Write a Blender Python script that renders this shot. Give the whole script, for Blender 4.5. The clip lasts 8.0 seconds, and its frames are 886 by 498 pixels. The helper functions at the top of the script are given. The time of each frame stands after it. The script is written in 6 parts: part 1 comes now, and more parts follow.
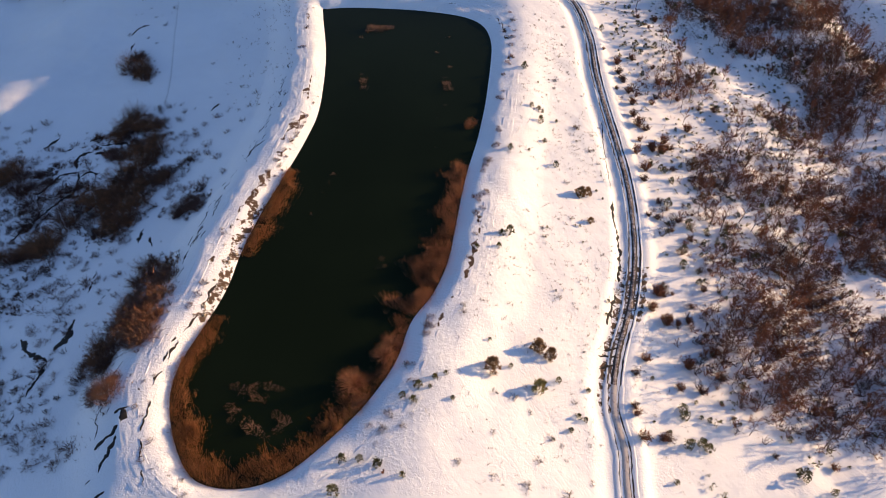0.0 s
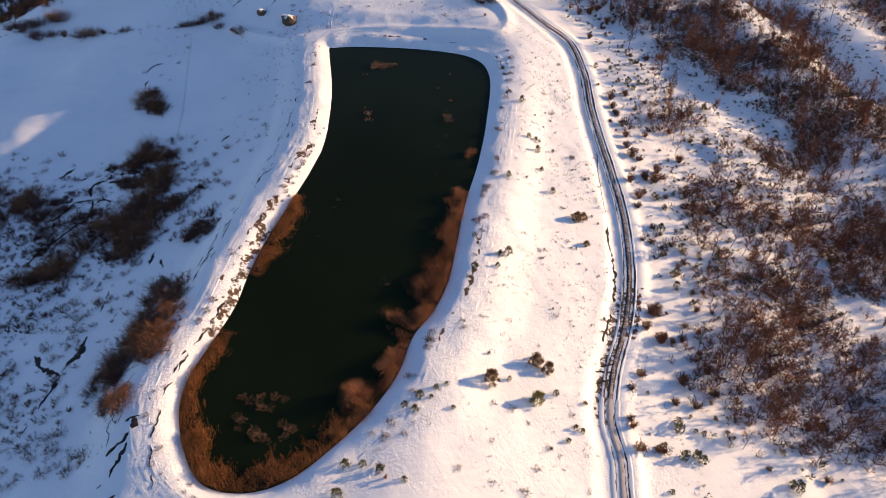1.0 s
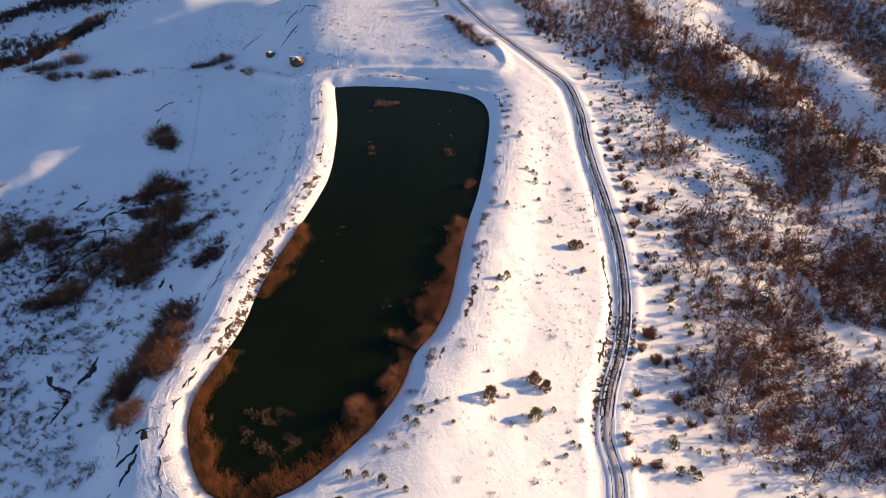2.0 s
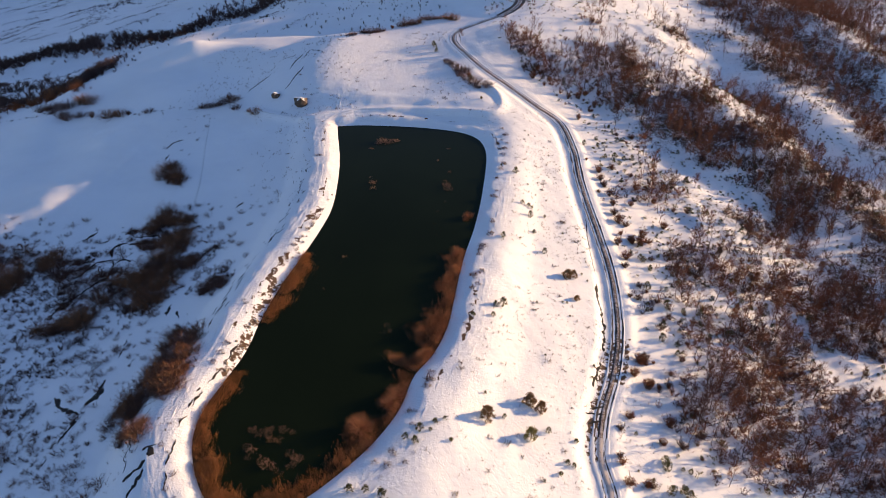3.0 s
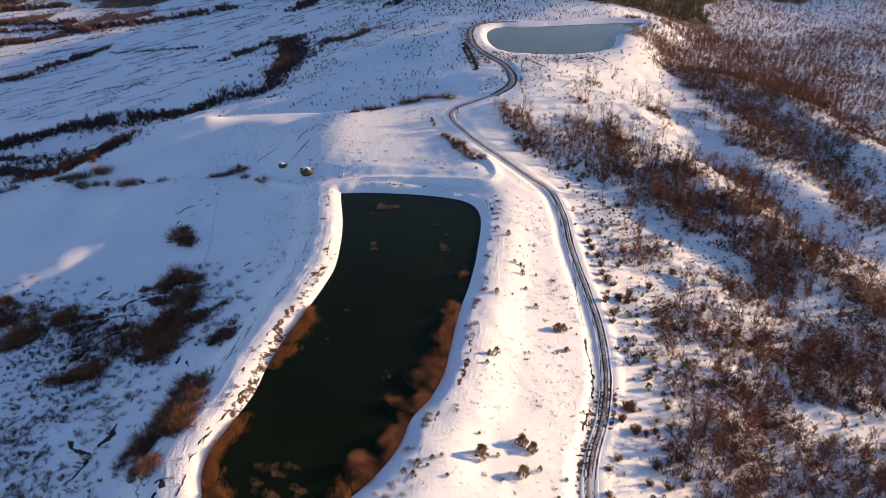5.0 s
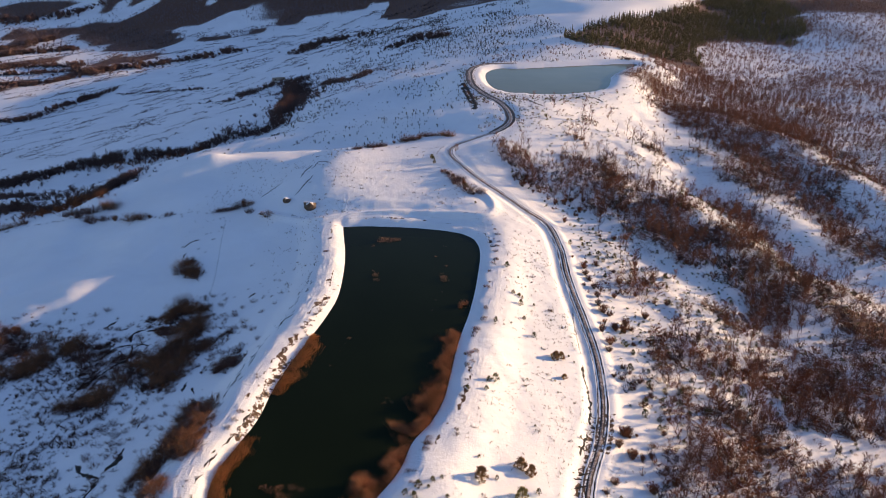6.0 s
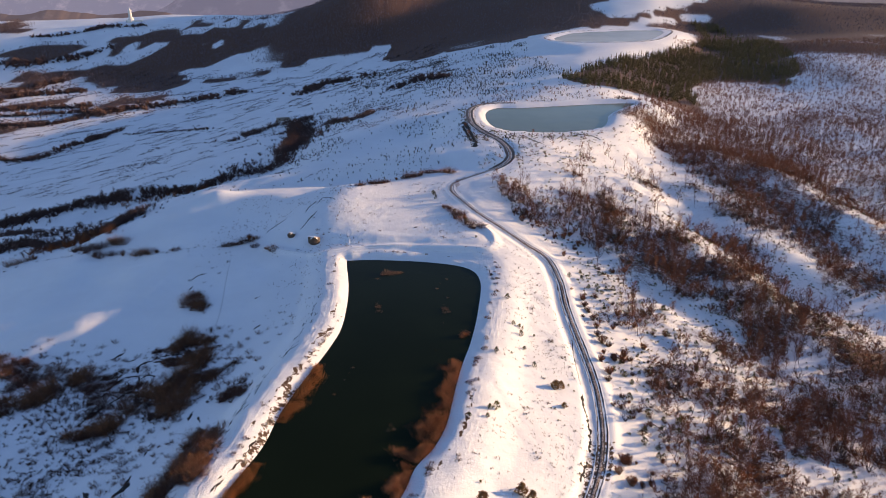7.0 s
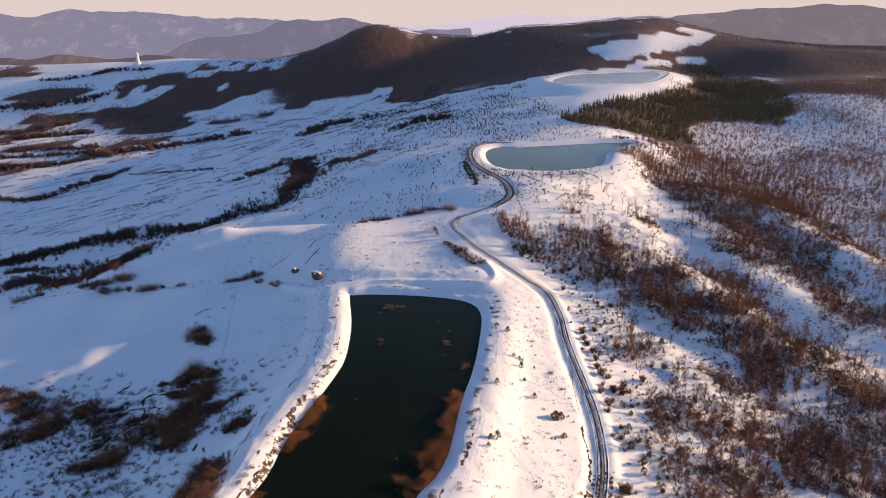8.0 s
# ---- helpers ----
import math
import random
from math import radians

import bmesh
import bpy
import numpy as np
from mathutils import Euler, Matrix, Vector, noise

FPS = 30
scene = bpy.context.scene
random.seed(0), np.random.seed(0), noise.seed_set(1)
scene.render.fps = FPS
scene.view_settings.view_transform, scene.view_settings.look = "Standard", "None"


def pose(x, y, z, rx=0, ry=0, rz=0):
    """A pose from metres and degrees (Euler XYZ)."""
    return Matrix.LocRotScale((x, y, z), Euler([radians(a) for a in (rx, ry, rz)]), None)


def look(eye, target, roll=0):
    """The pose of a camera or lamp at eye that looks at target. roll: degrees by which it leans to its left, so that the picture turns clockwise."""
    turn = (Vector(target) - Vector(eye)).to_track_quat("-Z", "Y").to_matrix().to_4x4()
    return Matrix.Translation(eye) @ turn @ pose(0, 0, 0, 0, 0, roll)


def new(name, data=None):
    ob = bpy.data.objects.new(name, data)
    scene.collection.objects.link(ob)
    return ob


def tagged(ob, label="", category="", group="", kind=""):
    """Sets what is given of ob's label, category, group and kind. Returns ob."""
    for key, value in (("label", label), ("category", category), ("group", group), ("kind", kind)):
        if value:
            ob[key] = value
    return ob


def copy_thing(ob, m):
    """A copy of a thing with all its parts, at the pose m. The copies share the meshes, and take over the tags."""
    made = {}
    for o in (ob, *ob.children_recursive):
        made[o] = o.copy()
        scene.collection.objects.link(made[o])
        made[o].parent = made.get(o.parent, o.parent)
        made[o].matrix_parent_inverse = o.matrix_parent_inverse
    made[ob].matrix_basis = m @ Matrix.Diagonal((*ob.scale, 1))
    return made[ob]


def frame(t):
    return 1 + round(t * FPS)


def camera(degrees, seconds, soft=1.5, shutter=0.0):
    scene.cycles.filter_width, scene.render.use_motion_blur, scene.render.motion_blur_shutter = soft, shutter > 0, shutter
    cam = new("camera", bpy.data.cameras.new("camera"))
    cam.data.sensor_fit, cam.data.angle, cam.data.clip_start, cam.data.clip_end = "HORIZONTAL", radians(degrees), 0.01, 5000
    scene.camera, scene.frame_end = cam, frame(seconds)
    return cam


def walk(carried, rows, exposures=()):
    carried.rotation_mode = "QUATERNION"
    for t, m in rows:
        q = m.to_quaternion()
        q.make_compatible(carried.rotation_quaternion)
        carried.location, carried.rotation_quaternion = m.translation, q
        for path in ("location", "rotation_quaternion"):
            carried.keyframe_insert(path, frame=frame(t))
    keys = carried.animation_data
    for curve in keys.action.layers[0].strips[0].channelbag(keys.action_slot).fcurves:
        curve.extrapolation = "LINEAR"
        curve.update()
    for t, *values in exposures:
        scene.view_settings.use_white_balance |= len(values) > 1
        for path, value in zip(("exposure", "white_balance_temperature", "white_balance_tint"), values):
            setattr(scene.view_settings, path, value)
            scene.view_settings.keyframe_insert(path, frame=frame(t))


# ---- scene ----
cam = camera(64.52, 8.0, 0.6)
ROWS = [
    (0, (3.76, -209.28, 108.93), (6.34, -139.27, 37.57), -0.07),
    (0.5, (3.65, -213.32, 108.82), (6.26, -141.04, 39.76), -0.09),
    (1, (3.50, -217.49, 108.87), (6.10, -142.96, 42.24), -0.15),
    (1.5, (3.46, -221.42, 108.79), (5.98, -144.78, 44.60), -0.22),
    (3, (3.08, -233.07, 108.85), (6.03, -150.43, 52.62), 0.05),
    (3.5, (2.98, -236.58, 108.92), (6.17, -152.39, 55.04), 0.19),
    (4, (2.93, -240.19, 109.11), (6.27, -154.48, 57.71), 0.27),
    (4.5, (2.70, -243.63, 109.29), (6.27, -156.53, 60.29), 0.38),
    (6, (2.23, -253.74, 109.62), (5.91, -162.81, 68.16), 0.26),
    (6.5, (2.08, -256.67, 109.69), (5.69, -164.67, 70.65), 0.18),
    (7, (1.94, -259.75, 109.74), (5.50, -166.67, 73.37), 0.07),
    (7.5, (1.85, -262.56, 109.69), (5.35, -168.52, 75.88), -0.02),
    (8, (1.73, -265.65, 109.72), (5.19, -170.65, 78.67), -0.10),
]
walk(cam, [(t, look(eye, target, roll)) for t, eye, target, roll in ROWS], [(t, 0.70, 6650, 24) for t in (0.0, 8.0)])

# ---- world, sun ----
SUN_AZIMUTH, SUN_HEIGHT = 16.0, 8.6  # degrees from +x towards +y, degrees above the horizon
world = bpy.data.worlds.new("winter_sky")
scene.world = world
world.use_nodes = True
wn = world.node_tree
sky = wn.nodes.new("ShaderNodeTexSky")
sky.sky_type, sky.sun_disc = "NISHITA", False
sky.sun_elevation, sky.sun_rotation = radians(SUN_HEIGHT), radians(90 - SUN_AZIMUTH)
sky.altitude, sky.air_density, sky.dust_density, sky.ozone_density = 2000, 1.0, 0.6, 2.3
wn.nodes["Background"].inputs["Strength"].default_value = 0.145
wn.links.new(sky.outputs[0], wn.nodes["Background"].inputs["Color"])
sun_data = bpy.data.lights.new("sun", "SUN")
sun_data.energy, sun_data.angle, sun_data.color = 5.0, radians(0.6), (1.0, 0.72, 0.37)
sun = new("sun", sun_data)
to_sun = Vector((math.cos(radians(SUN_AZIMUTH)) * math.cos(radians(SUN_HEIGHT)), math.sin(radians(SUN_AZIMUTH)) * math.cos(radians(SUN_HEIGHT)), math.sin(radians(SUN_HEIGHT))))
sun.matrix_world = look(to_sun * 400 + Vector((0, 0, 100)), (0, 0, 100))


# ---- materials ----
def nodes_of(name):
    m = bpy.data.materials.new(name)
    m.use_nodes = True
    return m, m.node_tree, m.node_tree.nodes["Principled BSDF"]


def link(t, a, b):
    t.links.new(a, b)


def noise_node(t, scale, detail=4, rough=0.55, vector=None):
    n = t.nodes.new("ShaderNodeTexNoise")
    n.inputs["Scale"].default_value, n.inputs["Detail"].default_value, n.inputs["Roughness"].default_value = scale, detail, rough
    if vector is None:
        vector = t.nodes.new("ShaderNodeNewGeometry").outputs["Position"]
    link(t, vector, n.inputs["Vector"])
    return n.outputs["Fac"]


def mix_node(t, fac, a, b):
    n = t.nodes.new("ShaderNodeMix")
    n.data_type = "RGBA"
    for value, socket in ((fac, n.inputs["Factor"]), (a, n.inputs[6]), (b, n.inputs[7])):
        if isinstance(value, (int, float)):
            socket.default_value = value
        elif isinstance(value, tuple):
            socket.default_value = (*value, 1)
        else:
            link(t, value, socket)
    return n.outputs[2]


def math_node(t, op, a, b=0.0, clamp=False):
    n = t.nodes.new("ShaderNodeMath")
    n.operation, n.use_clamp = op, clamp
    for value, socket in ((a, n.inputs[0]), (b, n.inputs[1])):
        if isinstance(value, (int, float)):
            socket.default_value = value
        else:
            link(t, value, socket)
    return n.outputs[0]


def ramp_node(t, v, a, b):
    n = t.nodes.new("ShaderNodeMapRange")
    n.interpolation_type = "SMOOTHSTEP"
    link(t, v, n.inputs["Value"])
    n.inputs["From Min"].default_value, n.inputs["From Max"].default_value = a, b
    return n.outputs["Result"]


def bump_node(t, bsdf, height, strength, distance):
    n = t.nodes.new("ShaderNodeBump")
    n.inputs["Strength"].default_value, n.inputs["Distance"].default_value = strength, distance
    link(t, height, n.inputs["Height"])
    link(t, n.outputs[0], bsdf.inputs["Normal"])


def plant_material(name, dark, light, rough=0.85):
    """Twigs, bark, needles and reeds: the tone differs from plant to plant and from blade to blade."""
    m, t, b = nodes_of(name)
    info = t.nodes.new("ShaderNodeObjectInfo").outputs["Random"]
    island = t.nodes.new("ShaderNodeNewGeometry").outputs["Random Per Island"]
    patch = ramp_node(t, noise_node(t, 0.05, 2), 0.35, 0.65)
    tone = math_node(t, "ADD", math_node(t, "MULTIPLY", info, 0.35), math_node(t, "MULTIPLY", island, 0.4))
    tone = math_node(t, "ADD", tone, math_node(t, "MULTIPLY", patch, 0.25), True)
    link(t, mix_node(t, tone, dark, light), b.inputs["Base Color"])
    b.inputs["Roughness"].default_value = rough
    b.inputs["Specular IOR Level"].default_value = 0.2
    return m


def snow_material():
    """Old snow with wind crust and footfall relief; litter, grass and bare soil show where the cover is thin."""
    m, t, b = nodes_of("snow_cover")
    thin = t.nodes.new("ShaderNodeAttribute")
    thin.attribute_name = "thin"
    soil = t.nodes.new("ShaderNodeAttribute")
    soil.attribute_name = "soil"
    trodden = t.nodes.new("ShaderNodeAttribute")
    trodden.attribute_name = "trodden"
    broad, grain, fine = noise_node(t, 0.03, 3), noise_node(t, 0.7, 5, 0.65), noise_node(t, 3.5, 4, 0.6)
    white = mix_node(t, ramp_node(t, broad, 0.3, 0.7), (0.80, 0.80, 0.815), (0.86, 0.86, 0.87))
    white = mix_node(t, math_node(t, "MULTIPLY", ramp_node(t, fine, 0.55, 0.75), 0.35), white, (0.70, 0.69, 0.70))
    litter = mix_node(t, fine, (0.065, 0.034, 0.026), (0.19, 0.095, 0.062))
    blend = math_node(t, "ADD", math_node(t, "MULTIPLY", grain, 0.4), math_node(t, "MULTIPLY", noise_node(t, 2.0, 5, 0.7), 0.6))
    gap = math_node(t, "SUBTRACT", thin.outputs["Fac"], blend)
    cover = ramp_node(t, gap, -0.06, 0.06)
    bare = mix_node(t, grain, (0.05, 0.03, 0.02), (0.16, 0.09, 0.05))
    colour = mix_node(t, cover, white, litter)
    colour = mix_node(t, ramp_node(t, math_node(t, "SUBTRACT", soil.outputs["Fac"], grain), -0.05, 0.05), colour, bare)
    link(t, colour, b.inputs["Base Color"])
    b.inputs["Roughness"].default_value = 0.75
    b.inputs["Specular IOR Level"].default_value = 0.25
    stretched = t.nodes.new("ShaderNodeMapping")
    stretched.vector_type = "TEXTURE"
    stretched.inputs["Rotation"].default_value = (0, 0, radians(-60))
    stretched.inputs["Scale"].default_value = (3.2, 0.9, 1)
    link(t, t.nodes.new("ShaderNodeNewGeometry").outputs["Position"], stretched.inputs["Vector"])
    drift = noise_node(t, 1.1, 5, 0.6, stretched.outputs[0])
    lumps = noise_node(t, 0.42, 4, 0.6)
    crack = noise_node(t, 0.55, 3, 0.6, stretched.outputs[0])
    crack = math_node(t, "SUBTRACT", 1.0, ramp_node(t, math_node(t, "ABSOLUTE", math_node(t, "SUBTRACT", crack, 0.5)), 0.0, 0.05))
    relief = math_node(t, "ADD", math_node(t, "ADD", math_node(t, "MULTIPLY", drift, math_node(t, "ADD", 0.12, math_node(t, "MULTIPLY", ramp_node(t, noise_node(t, 0.045, 2), 0.4, 0.65), 0.5))), math_node(t, "MULTIPLY", lumps, 1.1)), math_node(t, "MULTIPLY", fine, 0.10))
    relief = math_node(t, "SUBTRACT", relief, math_node(t, "MULTIPLY", math_node(t, "MULTIPLY", crack, ramp_node(t, broad, 0.4, 0.6)), 0.2))
    clods = noise_node(t, 1.7, 4, 0.7)
    relief = math_node(t, "ADD", relief, math_node(t, "MULTIPLY", ramp_node(t, clods, 0.45, 0.7), math_node(t, "MULTIPLY", math_node(t, "ADD", ramp_node(t, noise_node(t, 0.06, 3), 0.42, 0.62), math_node(t, "MULTIPLY", trodden.outputs["Fac"], 2.2)), 0.38)))
    bump_node(t, b, relief, 0.38, 0.30)
    return m


def road_material(name="rutted_road", spread=1.0, wet=0.55, snowy=0.0):
    """Snowed-up dirt road: two wheel ruts of wet mud between packed, soiled snow."""
    m, t, b = nodes_of(name)
    uv = t.nodes.new("ShaderNodeUVMap").outputs[0]
    parts = t.nodes.new("ShaderNodeSeparateXYZ")
    link(t, uv, parts.inputs[0])
    wander = math_node(t, "MULTIPLY", math_node(t, "SUBTRACT", noise_node(t, 0.16, 4), 0.5), 1.1)
    u = math_node(t, "DIVIDE", math_node(t, "ADD", parts.outputs["X"], wander), spread)
    wide = math_node(t, "ABSOLUTE", u)
    off = math_node(t, "ABSOLUTE", math_node(t, "SUBTRACT", wide, 0.88))
    patchy, fine, long = noise_node(t, 1.3, 5, 0.7), noise_node(t, 6, 4, 0.6), noise_node(t, 0.07, 2)
    rut = math_node(t, "SUBTRACT", math_node(t, "ADD", wet, math_node(t, "MULTIPLY", math_node(t, "SUBTRACT", long, 0.5), 0.9)), off)
    rut = math_node(t, "ADD", rut, math_node(t, "MULTIPLY", math_node(t, "SUBTRACT", patchy, 0.5), 0.6))
    mud = mix_node(t, fine, (0.016, 0.011, 0.009), (0.065, 0.040, 0.028))
    stained = mix_node(t, ramp_node(t, patchy, 0.36 + snowy, 0.6 + snowy), (0.56, 0.48, 0.43), (0.17, 0.10, 0.065))
    white = mix_node(t, ramp_node(t, math_node(t, "ADD", wide, math_node(t, "MULTIPLY", patchy, 1.1)), 1.35 - 2 * snowy, 1.7 - 2 * snowy), stained, (0.80, 0.80, 0.815))
    link(t, mix_node(t, ramp_node(t, rut, 0.0, 0.10), white, mud), b.inputs["Base Color"])
    b.inputs["Roughness"].default_value = 0.6
    bump_node(t, b, math_node(t, "ADD", patchy, math_node(t, "MULTIPLY", fine, 0.4)), 0.6, 0.14)
    return m


def track_material():
    """Trodden snow of the embankment track, with faint wheel lines and a little soil."""
    m, t, b = nodes_of("trodden_snow")
    uv = t.nodes.new("ShaderNodeUVMap").outputs[0]
    parts = t.nodes.new("ShaderNodeSeparateXYZ")
    link(t, uv, parts.inputs[0])
    wander = math_node(t, "MULTIPLY", math_node(t, "SUBTRACT", noise_node(t, 0.1, 3), 0.5), 0.8)
    off = math_node(t, "ABSOLUTE", math_node(t, "SUBTRACT", math_node(t, "ABSOLUTE", math_node(t, "ADD", parts.outputs["X"], wander)), 0.85))
    grain, fine = noise_node(t, 1.4, 5, 0.65), noise_node(t, 6, 4, 0.6)
    line = ramp_node(t, math_node(t, "ADD", off, math_node(t, "MULTIPLY", grain, 0.5)), 0.25, 0.5)
    colour = mix_node(t, line, (0.74, 0.73, 0.73), (0.82, 0.82, 0.83))
    colour = mix_node(t, math_node(t, "MULTIPLY", ramp_node(t, fine, 0.62, 0.72), 0.6), colour, (0.3, 0.22, 0.17))
    link(t, colour, b.inputs["Base Color"])
    b.inputs["Roughness"].default_value = 0.75
    bump_node(t, b, math_node(t, "ADD", grain, math_node(t, "MULTIPLY", fine, 0.4)), 0.7, 0.14)
    return m


def water_material(name, deep, shallow, rough, gloss):
    m, t, b = nodes_of(name)
    link(t, mix_node(t, ramp_node(t, noise_node(t, 0.02, 3), 0.3, 0.7), deep, shallow), b.inputs["Base Color"])
    b.inputs["Roughness"].default_value, b.inputs["IOR"].default_value = rough, 1.33
    b.inputs["Specular IOR Level"].default_value = gloss
    bump_node(t, b, noise_node(t, 1.6, 3), 0.06, 0.05)
    return m


def solid_material(name, a, c, scale=1.0, rough=0.8, bump=0.3):
    m, t, b = nodes_of(name)
    n = noise_node(t, scale, 5, 0.6)
    colour = mix_node(t, ramp_node(t, n, 0.3, 0.7), a, c)
    colour = mix_node(t, math_node(t, "MULTIPLY", noise_node(t, scale * 7, 3), 0.4), colour, a)
    link(t, colour, b.inputs["Base Color"])
    b.inputs["Roughness"].default_value = rough
    bump_node(t, b, n, bump, 0.2 / scale)
    return m


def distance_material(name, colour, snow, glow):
    """Mountains kilometres off; the paling by the air is put into colour and emission."""
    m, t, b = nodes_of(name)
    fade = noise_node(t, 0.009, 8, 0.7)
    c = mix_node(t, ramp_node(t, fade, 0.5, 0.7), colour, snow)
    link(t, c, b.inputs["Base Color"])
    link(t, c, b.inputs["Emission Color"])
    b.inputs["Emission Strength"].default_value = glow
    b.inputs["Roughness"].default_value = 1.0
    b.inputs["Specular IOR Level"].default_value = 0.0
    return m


SNOW, ROAD, TRACK = snow_material(), road_material(), track_material()
ROAD_WIDE = road_material("broad_muddy_road", 1.9)
ROAD_SNOWY = road_material("snowy_road", 1.0, 0.30, 0.16)
WATER = water_material("dark_pond_water", (0.0075, 0.0120, 0.0055), (0.0105, 0.0165, 0.0075), 0.08, 0.06)
WATER_PALE = water_material("grey_green_water", (0.10, 0.118, 0.080), (0.125, 0.145, 0.100), 0.06, 0.08)
WATER_ICE = water_material("thin_pale_ice", (0.38, 0.42, 0.40), (0.46, 0.50, 0.47), 0.25, 0.5)
BARK = plant_material("grey_brown_bark", (0.050, 0.030, 0.023), (0.13, 0.078, 0.053))
TWIG = plant_material("purple_brown_twigs", (0.062, 0.028, 0.022), (0.20, 0.088, 0.058))
RUST = plant_material("rust_brown_leaves", (0.11, 0.035, 0.018), (0.31, 0.11, 0.045))
NEEDLE = plant_material("olive_green_needles", (0.040, 0.040, 0.013), (0.16, 0.135, 0.042))
EAST_TWIG = plant_material("russet_hill_scrub", (0.15, 0.080, 0.064), (0.36, 0.20, 0.145))
DARK_SCRUB = plant_material("dark_juniper_scrub", (0.030, 0.026, 0.014), (0.085, 0.066, 0.034))
# Greyer and paler than near twigs: distance haze put into the colour.
HAZED_TWIG = plant_material("hazed_far_crowns", (0.115, 0.086, 0.096), (0.22, 0.165, 0.175))
CONIFER = plant_material("dull_conifer_needles", (0.11, 0.090, 0.042), (0.25, 0.185, 0.085))
RUSSET = plant_material("russet_twigs", (0.115, 0.042, 0.026), (0.33, 0.135, 0.070))
OLIVE = plant_material("sunlit_pine_needles", (0.15, 0.125, 0.042), (0.40, 0.315, 0.105))
PINE_BROWN = plant_material("brown_green_needles", (0.16, 0.090, 0.042), (0.42, 0.24, 0.105))
REED = plant_material("ginger_reed_stems", (0.19, 0.072, 0.024), (0.50, 0.215, 0.080))
STRAW = plant_material("pale_dead_reed", (0.17, 0.090, 0.055), (0.36, 0.21, 0.135))
WILLOW = plant_material("orange_willow_rods", (0.20, 0.076, 0.034), (0.46, 0.205, 0.098))
GRASS = plant_material("brown_dead_grass", (0.06, 0.036, 0.024), (0.19, 0.115, 0.07))
BRAMBLE = plant_material("shaded_bramble", (0.040, 0.024, 0.021), (0.125, 0.066, 0.050))
THICKET = plant_material("dark_bramble_stems", (0.058, 0.035, 0.032), (0.155, 0.090, 0.076))
STONE = solid_material("yellow_grey_stone", (0.30, 0.24, 0.17), (0.46, 0.38, 0.28), 0.8)


def snowy_earth():
    """Bare earth with snow lying on whatever faces up."""
    m, t, b = nodes_of("snow_capped_earth")
    up = t.nodes.new("ShaderNodeSeparateXYZ")
    link(t, t.nodes.new("ShaderNodeNewGeometry").outputs["Normal"], up.inputs[0])
    rough = noise_node(t, 1.4, 4, 0.65)
    lies = ramp_node(t, math_node(t, "ADD", up.outputs["Z"], math_node(t, "MULTIPLY", rough, 0.6)), 0.95, 1.1)
    link(t, mix_node(t, lies, mix_node(t, rough, (0.045, 0.028, 0.019), (0.13, 0.08, 0.05)), (0.82, 0.82, 0.83)), b.inputs["Base Color"])
    b.inputs["Roughness"].default_value = 0.8
    bump_node(t, b, rough, 0.8, 0.4)
    return m


SNOWY_EARTH = snowy_earth()
SOIL = solid_material("dark_wet_soil", (0.010, 0.008, 0.007), (0.030, 0.022, 0.017), 0.7, 0.9)


# ---- the lie of the land ----
def lattice(ix, iy, seed):
    n = (ix * 374761393 + iy * 668265263 + seed * 982451653) & 0x7FFFFFFF
    n = ((n ^ (n >> 13)) * 1274126177) & 0x7FFFFFFF
    return ((n ^ (n >> 16)) & 0xFFFF) / 65535.0


def value_noise(x, y, seed=0):
    ix, iy = np.floor(x).astype(np.int64), np.floor(y).astype(np.int64)
    fx, fy = x - ix, y - iy
    fx, fy = fx * fx * (3 - 2 * fx), fy * fy * (3 - 2 * fy)
    a, b = lattice(ix, iy, seed), lattice(ix + 1, iy, seed)
    c, d = lattice(ix, iy + 1, seed), lattice(ix + 1, iy + 1, seed)
    return (a + (b - a) * fx) * (1 - fy) + (c + (d - c) * fx) * fy - 0.5


def fractal(x, y, size, octaves=4, seed=0):
    total, amp = 0.0, 1.0
    for k in range(octaves):
        total = total + amp * value_noise(x / size + 17.3 * k, y / size - 9.1 * k, seed + k)
        size, amp = size / 2.1, amp * 0.5
    return total


def glide(v, knots, values):
    """Smooth monotone curve through a few knots."""
    k, w = np.array(knots, float), np.array(values, float)
    i = np.clip(np.searchsorted(k, v) - 1, 0, len(k) - 2)
    t = np.clip((v - k[i]) / (k[i + 1] - k[i]), 0, 1)
    s = np.gradient(w, k)
    h = k[i + 1] - k[i]
    return ((2 * t**3 - 3 * t**2 + 1) * w[i] + (t**3 - 2 * t**2 + t) * h * s[i] + (-2 * t**3 + 3 * t**2) * w[i + 1] + (t**3 - t**2) * h * s[i + 1])


def step(v, a, b):
    t = np.clip((v - a) / (b - a), 0, 1)
    return t * t * (3 - 2 * t)


GULLIES = [(-420, 175, -190, 178, 9.0), (-190, 178, -105, 205, 9.0), (-105, 205, -108, 420, 5.0)]


